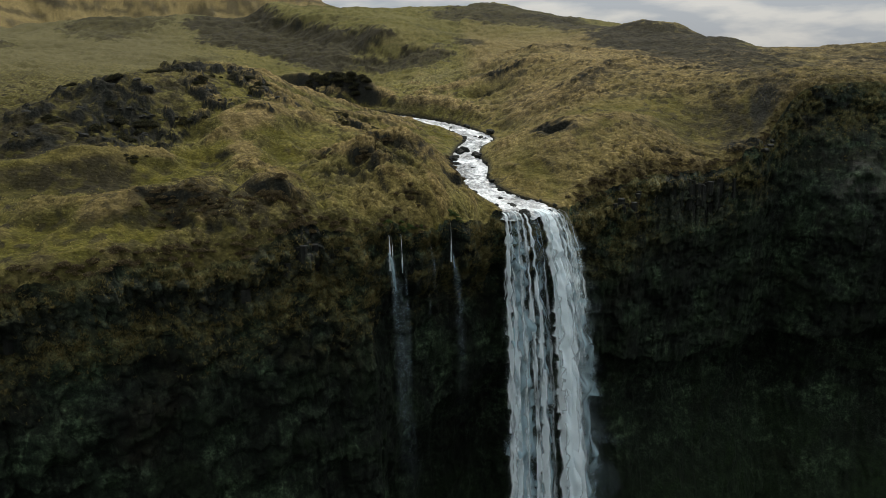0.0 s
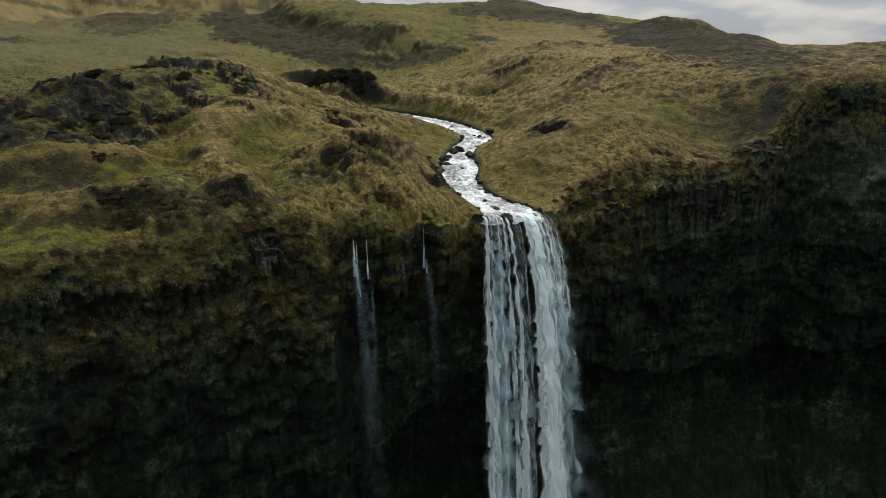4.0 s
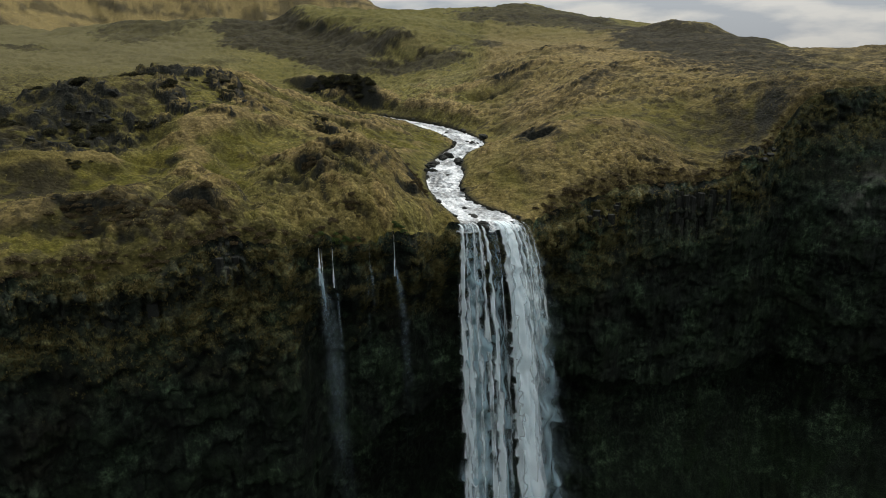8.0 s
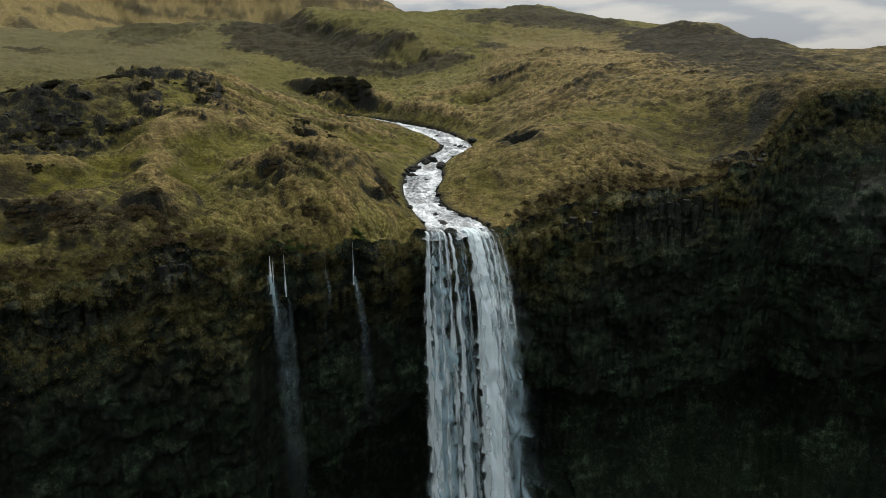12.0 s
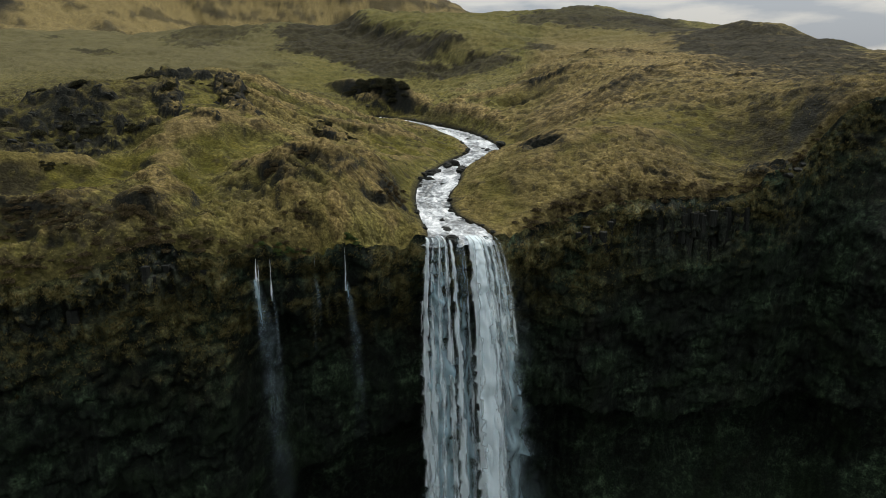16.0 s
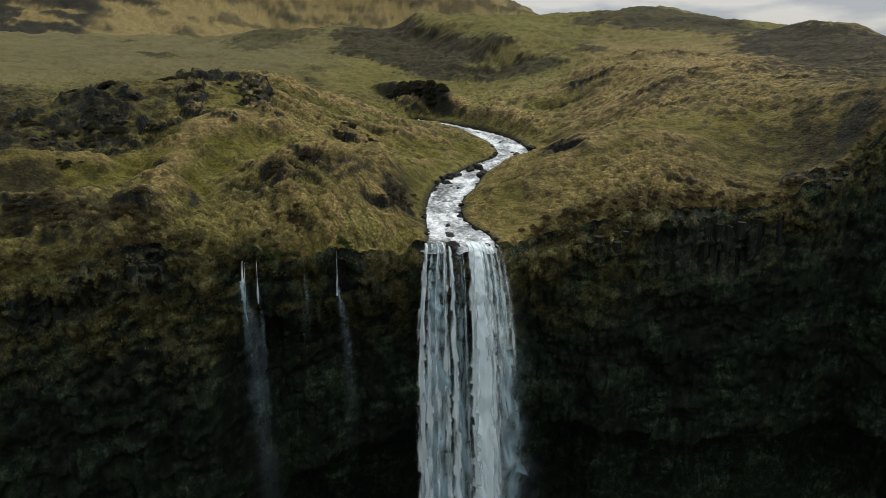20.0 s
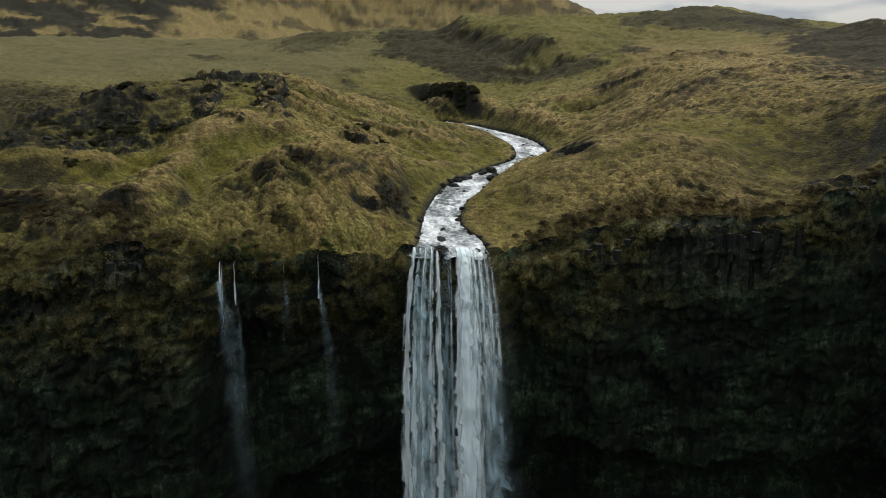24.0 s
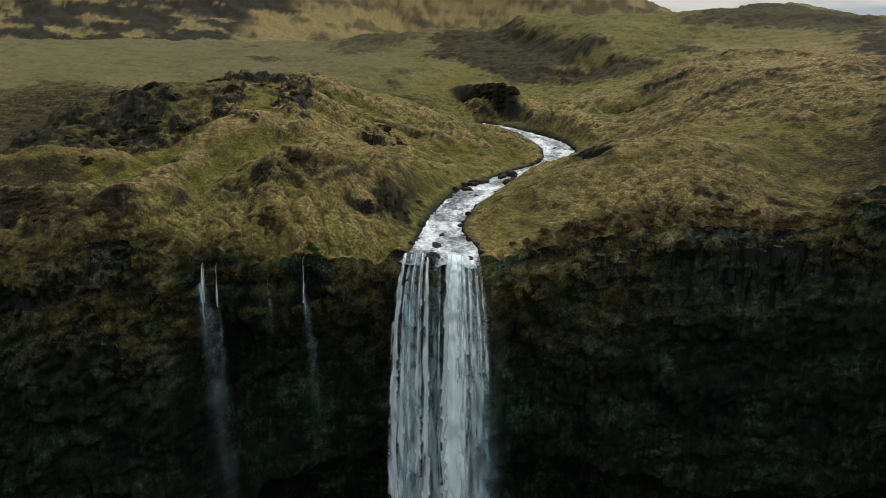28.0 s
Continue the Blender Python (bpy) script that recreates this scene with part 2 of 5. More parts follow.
def cliff_material():
    m, nd, lk, b = material("basalt_cliff", 0.85)
    b.inputs["Specular IOR Level"].default_value = 0.15
    big = n_noise(nd, lk, 0.09, 5)
    mid = n_noise(nd, lk, 0.6, 6, 0.65)
    fine = n_noise(nd, lk, 3.2, 7, 0.75)
    joint = n_noise(nd, lk, 1.0, 5, 0.65, stretch=(1.7, 1.7, 0.22))
    bed = n_noise(nd, lk, 1.0, 5, 0.65, stretch=(0.12, 0.12, 1.3))
    face = n_math(nd, lk, 'ADD', n_math(nd, lk, 'MULTIPLY', mid, 0.4), n_math(nd, lk, 'ADD', n_math(nd, lk, 'MULTIPLY', joint, 0.35), n_math(nd, lk, 'MULTIPLY', bed, 0.25)))
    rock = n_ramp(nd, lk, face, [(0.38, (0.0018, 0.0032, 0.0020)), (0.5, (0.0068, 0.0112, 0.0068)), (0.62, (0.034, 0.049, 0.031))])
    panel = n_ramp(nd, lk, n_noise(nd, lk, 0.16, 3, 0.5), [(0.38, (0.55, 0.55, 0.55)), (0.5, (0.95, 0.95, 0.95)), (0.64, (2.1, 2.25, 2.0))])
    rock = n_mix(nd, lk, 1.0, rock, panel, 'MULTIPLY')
    rock = n_mix(nd, lk, n_math(nd, lk, 'MULTIPLY', n_attr(nd, "bare"), 0.7), rock, n_ramp(nd, lk, face, [(0.36, (0.006, 0.008, 0.006)), (0.5, (0.024, 0.031, 0.024)), (0.62, (0.060, 0.072, 0.054))]))
    rust = n_mix(nd, lk, n_ramp(nd, lk, big, [(0.58, (0, 0, 0)), (0.72, (0.5, 0.5, 0.5))]), rock, (0.013, 0.0100, 0.0060))
    moss = n_ramp(nd, lk, mid, [(0.32, (0.019, 0.022, 0.009)), (0.48, (0.080, 0.080, 0.031)), (0.66, (0.200, 0.186, 0.078))])
    col = n_mix(nd, lk, n_attr(nd, "moss"), rust, moss)
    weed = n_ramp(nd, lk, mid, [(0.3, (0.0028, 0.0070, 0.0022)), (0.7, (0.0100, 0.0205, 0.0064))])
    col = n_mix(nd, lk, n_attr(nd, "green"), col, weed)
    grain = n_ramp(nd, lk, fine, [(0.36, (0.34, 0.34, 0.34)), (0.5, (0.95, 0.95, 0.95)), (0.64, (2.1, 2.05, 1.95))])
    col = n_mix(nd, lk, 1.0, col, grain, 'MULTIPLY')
    lk.new(col, b.inputs["Base Color"])
    n_bump(nd, lk, b, n_math(nd, lk, 'ADD', fine, n_math(nd, lk, 'ADD', face, face)), 1.0, 0.4)
    return m


def rock_material(name="dark_basalt", tone=1.0):
    m, nd, lk, b = material(name, 0.8)
    b.inputs["Specular IOR Level"].default_value = 0.2
    mid = n_noise(nd, lk, 1.2, 6, 0.65)
    col = n_ramp(nd, lk, mid, [(0.3, (0.006, 0.0065, 0.006)), (0.55, (0.014, 0.0145, 0.0125)), (0.75, (0.042, 0.041, 0.032))])
    col = n_mix(nd, lk, 1.0, col, (tone, tone * 1.08, tone), 'MULTIPLY')
    lk.new(col, b.inputs["Base Color"])
    n_bump(nd, lk, b, n_noise(nd, lk, 4.0, 6, 0.7), 0.9, 0.2)
    return m


def river_material():
    m, nd, lk, b = material("white_water", 0.35)
    b.inputs["Specular IOR Level"].default_value = 0.5
    streak = n_noise(nd, lk, 1.5, 7, 0.7, stretch=(1.0, 1.3, 1.0))
    fine = n_noise(nd, lk, 4.5, 6, 0.7)
    s = n_math(nd, lk, 'ADD', n_math(nd, lk, 'MULTIPLY', streak, 0.7), n_math(nd, lk, 'MULTIPLY', fine, 0.3))
    s = n_math(nd, lk, 'ADD', s, n_math(nd, lk, 'MULTIPLY', n_attr(nd, "foam"), 0.22))
    col = n_ramp(nd, lk, s, [(0.47, (0.034, 0.042, 0.043)), (0.57, (0.15, 0.17, 0.18)), (0.66, (0.42, 0.45, 0.47)), (0.80, (0.80, 0.82, 0.83))])
    lk.new(col, b.inputs["Base Color"])
    n_bump(nd, lk, b, s, 0.8, 0.25)
    return m


GRASS, CLIFF, ROCK, RIVER = grass_material(), cliff_material(), rock_material(), river_material()
COLUMN_STONE = rock_material("columnar_basalt", 0.95)


# ---- plan: river, rim, hills ----
CENTRE = np.array((25.0, 10.0))       # the middle of the amphitheatre, from which all its walls are seen

# stations of the river: x, y, water level, width
RIVER_LINE = np.array([
    (13.4, 96.4, 59.1, 9.3), (12.2, 99.5, 59.5, 8.2), (8.2, 106, 60.1, 5.4), (5.2, 115, 61.0, 5.2), (4.9, 121, 62.1, 6.4),
    (4.4, 131, 62.6, 5.2), (5.6, 141, 63.3, 5.0), (8.0, 150, 64.1, 6.2), (3.4, 163, 64.9, 6.6), (-4.6, 174, 65.8, 6.0),
    (-14.5, 182, 66.7, 4.6), (-21, 186.5, 67.2, 3.6), (-27, 190.5, 67.4, 3.0)])


def catmull(p, n):
    """A smooth curve through the rows of p, n steps a span."""
    q = np.vstack([2 * p[0] - p[1], p, 2 * p[-1] - p[-2]])
    t = np.arange(n)[:, None] / n
    out = []
    for i in range(1, len(q) - 2):
        a, b, c, d = q[i - 1], q[i], q[i + 1], q[i + 2]
        out.append(0.5 * (2 * b + (c - a) * t + (2 * a - 5 * b + 4 * c - d) * t ** 2 + (3 * b - a - 3 * c + d) * t ** 3))
    return np.vstack(out + [p[-1:]])


RIVER_FINE = catmull(RIVER_LINE, 10)


def river_near(x, y):
    """Distance to the river's middle line, its level and half width there."""
    best = np.full(x.shape, 1e9)
    level, half = np.zeros(x.shape), np.zeros(x.shape)
    for (ax, ay, az, aw), (bx, by, bz, bw) in zip(RIVER_FINE[:-1], RIVER_FINE[1:]):
        dx, dy = bx - ax, by - ay
        t = np.clip(((x - ax) * dx + (y - ay) * dy) / (dx * dx + dy * dy), 0, 1)
        d = np.hypot(x - ax - t * dx, y - ay - t * dy)
        near = d < best
        best = np.where(near, d, best)
        level = np.where(near, az + t * (bz - az), level)
        half = np.where(near, 0.5 * (aw + t * (bw - aw)), half)
    return best, level, half


HILLS = []


def hill(x, y, height, spread, long=1.0, turn=0.0):
    """A rounded rise (a hollow, where height is negative)."""
    HILLS.append((x, y, height, spread, long, radians(turn)))


# rises and hollows of the moor
hill(-20.5, 272, 8.2, 20)
hill(-11.5, 94, 3.2, 9)
hill(-59.5, 111, 4, 12)
hill(-3.5, 86.5, 0.6, 10)
hill(82.5, 318.5, 3.5, 70)
hill(-48.5, 109.5, 3, 10)
hill(-15, 120.5, -1.2, 7)
hill(-53, 90.5, 1.5, 7)
hill(58.5, 124.5, -0.4, 11)
hill(66.5, 134.5, 0.6, 8)
hill(73.5, 141, 3.4, 14)
hill(45, 119, -2.6, 13)
hill(58.5, 167, 3.9, 21)
hill(34.5, 162.5, 1.9, 14)
hill(20, 193.5, 2.6, 22)
hill(29.5, 218.5, 2, 9)
hill(-30.5, 123, 2.5, 10)
hill(-46.5, 92.5, -0.5, 9)
hill(-155, 256, 3.4, 74)
hill(40, 214.5, 0.3, 15)
hill(-19.5, 127, 0.4, 7)
hill(-20.5, 76.5, 1.8, 6)
hill(58.5, 132, -2.1, 7)
hill(47.5, 131.5, -1.7, 11)
hill(34.5, 172, 2.4, 21)
hill(53, 153, -0.9, 17)
hill(-43.5, 123.5, 3.1, 9)
hill(-40, 117, -1.9, 10)
hill(-45, 103, -2.6, 9)
hill(-57, 97.5, 4.3, 10)
hill(-15, 125.5, 1.3, 6)
hill(-6, 113, 5.5, 10)
hill(-33.5, 102.5, 3.5, 10)
hill(-28.5, 112, 4.3, 10)
hill(-22, 71, -2.5, 8)
hill(-15.5, 83.5, -2.2, 7)
hill(-1.5, 99, 1.9, 6)
hill(-7, 98, 3.2, 6)
hill(-23, 89, 0.8, 8)
hill(-20, 80.5, 3.2, 6)
hill(-31, 76, 4.6, 9)
hill(-21.5, 188.5, -2.7, 14)
hill(-41, 210, -0.4, 18)
hill(23, 127, 6.1, 16)
hill(9.5, 176.5, -0.3, 18)
hill(23, 220, 3.9, 15)
hill(-0.5, 274, -3.8, 30)
hill(-26.5, 249.5, -2.8, 30)
hill(-51.5, 200, 0.6, 27)
hill(55, 199, 2.6, 27)
hill(33.5, 146, 0.7, 14)
hill(27, 110.5, -2.6, 14)
hill(-35, 62, 0.9, 14)
hill(-46, 145, 7, 19)
hill(-52, 130, 3.6, 14)
hill(-355, 439, 1, 75)
hill(5.5, 98, -1.3, 6)
hill(2, 103.5, -0.4, 6)
hill(-1, 117, -4.1, 12)
hill(-8, 150, -0.2, 16)
hill(-17, 167, 1.7, 16)
hill(-10, 333, 3.4, 53)
hill(28, 411, 17.8, 75)
hill(98, 256, 4.3, 55)
hill(114, 242, 0.9, 42)
hill(-85, 355, 12.5, 66)
hill(-150, 340, -0.2, 71)
hill(-19, 175, -3.5, 12)
hill(10, 155, -5.3, 16)
hill(90, 140, 5.2, 21)
hill(-75, 125, 0.9, 20)
hill(-100, 100, 3.9, 30)
hill(15, 106, -2, 11)
hill(-70, 95, -3, 15)
hill(17, 145, -1.8, 14)
hill(-230, 300, 1.9, 75)
hill(-60, 75, 2.5, 19)
hill(-90, 60, 1.1, 34)
hill(-5, 215, -2.5, 24)
hill(-20, 205, 1.1, 15)
hill(140, 200, 1.1, 60)
hill(-100, 170, 4.2, 44)
hill(-70, 165, 0.8, 27)
# far mountain range, behind on the west
hill(20.8, 132.5, 1.3, 2.6, 1.3, -20)
hill(-47.5, 101, -1.6, 4.0, 1.4, 35)
hill(-11, 163, -1.9, 8)
hill(-54, 119, 1.6, 4.0, 1.3)
hill(-22, 176, 1.6, 6, 1.6, 30)
hill(-520, 1700, 150, 170, 1.5)
hill(-1150, 1700, 330, 260, 1.5)
hill(-1700, 1300, 380, 330, 1.5)
hill(-118, 335, 4.2, 17, 1.7, 20)
hill(-92, 345, 1.6, 14, 1.4, 20)
hill(-160, 330, 3.5, 18, 1.6, 10)
# knobs on the skyline
hill(30, 402, 2.5, 12)
hill(82.5, 318.5, -2.5, 22)
hill(83, 283, 3.0, 11, 1.6)
hill(103, 250, 3.0, 8, 1.5, -20)
hill(140, 216, 5.0, 20)
hill(-85, 350, 2.5, 14)

hill(48, 386, -4.0, 20)
hill(68, 362, -3.2, 18)
hill(24, 390, -1.8, 18)
hill(79, 286, 1.4, 6)
hill(96, 258, -2.4, 8)
hill(113, 247, -4.2, 9)
hill(121, 231, -2.0, 8)
hill(134, 217, -2.2, 9)
hill(5, 345, -1.2, 10)
# the wedge crag, the cut bank's shoulder and the swells behind the knoll
hill(-50, 109.8, 1.8, 3.4, 1.2, 20)
hill(-8.5, 96, -0.9, 4)
hill(-47, 92, 1.4, 5)
hill(-28, 199.5, 4.0, 4.5, 1.4, -35)
hill(14, 184, -2.0, 7)
hill(29, 178, -1.6, 7)
hill(-42.5, 143.5, 2.2, 6.5, 1.5)
hill(-33, 164, 2.0, 9)
hill(37, 127, 1.4, 7)
hill(13, 260, 3.2, 13)
hill(27, 218.5, -1.8, 7)
hill(-4, 86.3, 0.7, 2.6)
hill(-20, 76, 0.8, 4)
hill(-88, 350, -4.5, 26)
hill(-56, 122, -1.4, 5)

CRAGS, SCARPS, LINES = [], [], []


def crag(x, y, along, across, turn, rise):
    """A knot of broken basalt that stands out of the turf."""
    CRAGS.append((x, y, along, across, radians(turn), rise))


def scarp(x, y, along, drop, reach, turn):
    """A torn bank: the turf breaks off on a line and recovers downhill. turn: where it faces, degrees from south."""
    SCARPS.append((x, y, along, drop, reach, radians(turn)))


RIDGES = []


def ridge(high, width, *points):
    """A crest with straight flanks."""
    RIDGES.append((high, width, np.array(points, float)))


def line(width, deep, *points):
    """A trodden path or a gully."""
    LINES.append((width, deep, np.array(points, float)))


# crags west of the river
crag(-46.5, 131.5, 6.2, 2.0, 42, 1.7)
crag(-35, 128, 7.5, 1.9, -58, 2.0)
crag(-40.5, 117, 6.0, 1.7, -54, 1.8)
crag(-47.5, 103, 6.0, 4.2, -62, 1.3)
crag(-27.5, 118.5, 2.4, 1.5, 20, 1.0)
crag(-50, 103, 4.6, 3.6, 20, 1.4)
crag(-44.5, 104.5, 3.6, 3.0, 25, 1.4)
crag(-52, 111, 4.0, 2.0, 10, 1.7)
crag(-59, 110, 3.0, 1.8, 0, 1.5)
crag(-47.3, 93.3, 2.2, 1.6, 40, 1.4)
crag(-55, 92, 3.2, 1.4, 30, 1.3)
crag(-61, 100.5, 3.2, 1.6, 60, 1.4)
crag(-40, 108, 3.0, 1.2, 40, 1.0)
crag(-36, 113, 2.6, 1.0, 35, 0.9)
crag(-29.5, 110.5, 2.0, 0.9, 10, 0.7)
crag(-19.5, 131.5, 2.6, 1.2, -25, 1.0)
crag(-15.5, 128.5, 1.6, 1.4, -25, 1.0)
# stones on the eastern slope
crag(31, 165.5, 5.0, 1.6, 40, 0.7)
crag(37.5, 171, 5.0, 2.0, 40, 0.8)
crag(45, 176, 5.0, 1.6, 20, 0.6)
crag(18, 195.5, 4.5, 1.5, 15, 0.9)
crag(25, 217, 5.0, 1.6, 10, 0.9)
crag(40, 219, 6.0, 1.6, -10, 0.9)
crag(58.5, 167, 2.2, 1.4, 0, 0.9)
crag(57.5, 123.5, 2.6, 2.0, 40, 1.3)
crag(55, 126, 2.0, 1.6, 40, 0.9)
crag(-27, 193, 4.5, 2.0, -35, 1.2)
crag(-34, 201, 4.0, 2.4, -50, 1.4)
crag(-41, 208, 3.0, 2.0, -50, 1.2)
# torn banks
scarp(-11.5, 94.5, 1.7, 1.1, 2.2, 0)
scarp(-17.2, 97.5, 1.3, 0.9, 1.6, 10)
scarp(-8.5, 97.2, 3.2, 0.9, 2.0, -10)
scarp(-17.5, 126.5, 3.0, 1.2, 2.4, 20)
scarp(-10.6, 121.6, 2.4, 1.5, 2.4, 30)
scarp(-3.5, 87.2, 2.0, 1.3, 2.2, 0)
scarp(-19.8, 79.0, 3.2, 1.5, 4.0, -5)
scarp(-31, 74.5, 4.5, 0.9, 2.0, 0)
scarp(-27, 72.0, 4.5, 0.8, 1.8, 0)
scarp(22, 131.0, 2.0, 0.5, 2.6, 5)
scarp(21.5, 129.3, 2.4, 2.2, 3.2, -15)
scarp(19, 131.3, 2.0, 1.1, 2.0, 30)
scarp(1.7, 98.0, 2.4, 1.2, 2.0, 40)
scarp(3.0, 104.5, 4.2, 1.5, 2.0, 65)
scarp(40, 120.5, 4.0, 0.6, 1.6, 0)
scarp(33, 115.5, 3.0, 0.6, 1.6, 0)
scarp(48, 124.0, 3.0, 0.7, 1.6, 0)
scarp(-53, 198, 5.0, 1.2, 3.0, 10)
scarp(26, 152, 4.0, 0.35, 3.0, 25)
scarp(37, 157, 4.0, 0.35, 3.0, 25)
scarp(13, 186, 5.0, 0.8, 4.0, 15)
# crests
ridge(1.4, 5.0, (-26, 114), (-28.5, 111.5), (-31.5, 107))
ridge(2.0, 4.4, (-39.5, 95.5), (-43, 91), (-50, 85.5), (-56, 82))
ridge(1.5, 4.5, (-19, 99), (-13, 97.5), (-8, 98.5), (-4, 100), (-2, 105))
ridge(1.3, 4.2, (-25, 89), (-21, 83.5), (-19.5, 79.5))
ridge(1.1, 3.6, (-33, 101), (-28, 95), (-24, 90), (-20, 86.5), (-13.5, 82))
ridge(1.7, 5.0, (-28, 121), (-22, 118), (-15, 116), (-8, 115), (-4, 112))
ridge(1.8, 6.0, (-33, 132), (-24, 136), (-16, 141), (-9, 147))
ridge(1.3, 6.0, (-36, 142), (-24, 149), (-14, 158), (-8, 166))
ridge(1.4, 6.0, (19, 118), (23, 127), (30, 131), (40, 134))
ridge(1.6, 7.0, (22, 160), (31, 165), (40, 173), (50, 178))
ridge(1.6, 8.0, (6, 192), (18, 196), (30, 200))
ridge(1.8, 9.0, (14, 212), (25, 217), (42, 219), (60, 222))
ridge(1.6, 4.0, (-48, 74), (-38, 73), (-29, 76))
ridge(0.8, 3.2, (-12, 96), (-7, 91), (-3.5, 88.5), (-1, 88))
ridge(0.7, 3.0, (-16, 92), (-13, 88), (-10.5, 84))
ridge(0.7, 3.4, (-27, 93), (-29, 86), (-30, 79))
hill(-15.5, 88, -0.6, 3.2, 1.6, 100)
hill(-25.5, 82, -0.7, 2.6, 1.8, 95)
hill(-18.5, 101, -1.2, 4.0, 1.4, 30)
# paths and gullies
line(1.0, 0.45, (-16.3, 91.4), (-12.4, 92.1), (-7.8, 91.8), (-4, 94.9), (-1.7, 102), (-2.5, 106))
line(1.1, 0.5, (-36, 136), (-30, 133.5), (-25, 134.5), (-21.6, 137.1), (-17, 146))
line(1.6, 0.8, (-14.5, 80.5), (-15.9, 83.5), (-17.5, 88), (-20.2, 91))
line(1.4, 0.6, (-24.5, 76), (-25.5, 80), (-24.5, 85), (-21, 89))
line(1.4, 0.5, (-5.5, 84.5), (-8.5, 88), (-9.8, 91.5))
line(1.2, 0.5, (-21, 92), (-26, 95), (-33, 97), (-42, 96))
line(2.0, 0.8, (-30, 128), (-22, 131), (-14, 133), (-7, 138))
line(1.0, 0.7, (-38, 136.3), (-33, 136.2), (-27, 134.2), (-23.6, 136.6), (-19, 137.3), (-13.5, 140.3))
line(0.9, 0.5, (-32.4, 130.4), (-27.2, 131.1), (-22.3, 132.9), (-18.2, 134))
line(0.8, 0.45, (-7, 91.5), (-4.8, 92.7), (-2.4, 95.1), (-1.1, 99.1), (-2.1, 102.5))
# the dark escarpment that ends the high meadow
ESCARP = np.array([(-2, 268), (-20, 272), (-40, 294), (-85, 352), (-120, 430), (-150, 560)], float)


# the cut bank over the river's bend
BANK = np.array([(-58, 224), (-50, 216), (-40, 207), (-30, 199.5), (-20, 192.5), (-12, 187)], float)


def line_near(x, y, p):
    """Distance to a line of points, and its side (positive: left of its run)."""
    best, side = np.full(x.shape, 1e9), np.zeros(x.shape)
    for (ax, ay), (bx, by) in zip(p[:-1], p[1:]):
        dx, dy = bx - ax, by - ay
        t = np.clip(((x - ax) * dx + (y - ay) * dy) / (dx * dx + dy * dy), 0, 1)
        d = np.hypot(x - ax - t * dx, y - ay - t * dy)
        near = d < best
        best, side = np.where(near, d, best), np.where(near, np.sign(dx * (y - ay) - dy * (x - ax)), side)
    return best, side


def crag_mask(x, y):
    m = np.zeros(x.shape)
    lift = np.zeros(x.shape)
    edge = 0.55 * fbm2(x / 2.6 + 3, y / 2.6, 3)
    for cx, cy, a, c, turn, rise in CRAGS:
        near = (np.abs(x - cx) < 3 * max(a, c)) & (np.abs(y - cy) < 3 * max(a, c))
        if not near.any():
            continue
        co, si = math.cos(turn), math.sin(turn)
        dx, dy = x[near] - cx, y[near] - cy
        u, v = (co * dx + si * dy) / a, (-si * dx + co * dy) / c
        g = smooth(1.45, 0.95, np.sqrt(u * u + v * v) + 0.8 * edge[near])
        m[near] = np.maximum(m[near], g)
        lift[near] = np.maximum(lift[near], rise * g)
    return m, lift


def scarp_fields(x, y):
    dz, m = np.zeros(x.shape), np.zeros(x.shape)
    wob = 0.5 * noise2(x / 1.3, y / 1.3)
    for sx, sy, along, drop, reach, turn in SCARPS:
        size = 2.2 * along + 2 * reach
        near = (np.abs(x - sx) < size) & (np.abs(y - sy) < size)
        if not near.any():
            continue
        co, si = math.cos(turn), math.sin(turn)
        dx, dy = x[near] - sx, y[near] - sy
        u, v = co * dx + si * dy, si * dx - co * dy + wob[near]     # v grows the way the bank faces
        v = v + 0.25 * u * u / along * 0.6
        ends = np.exp(-(u / along) ** 4)
        dz[near] -= drop * ends * smooth(-0.1, 0.55, v) * np.exp(-np.maximum(v, 0) / reach)
        m[near] = np.maximum(m[near], ends * smooth(-0.5, 0.2, v) * smooth(1.6, 0.7, v))
    return dz, m



def cells(x, y):
    """Distance to the nearest of scattered seeds, one to a unit square, and that seed's own number."""
    xi, yi = np.floor(x).astype(np.int64), np.floor(y).astype(np.int64)
    best, own = np.full(x.shape, 9.0), np.zeros(x.shape)
    for i in (-1, 0, 1):
        for j in (-1, 0, 1):
            k = _perm[_perm[(xi + i) & 255] + ((yi + j) & 255)]
            d = np.hypot(xi + i + 0.15 + 0.7 * k / 255 - x, yi + j + 0.15 + 0.7 * _perm[k + 31] / 255 - y)
            near = d < best
            best, own = np.where(near, d, best), np.where(near, _perm[k + 77] / 255, own)
    return best, own


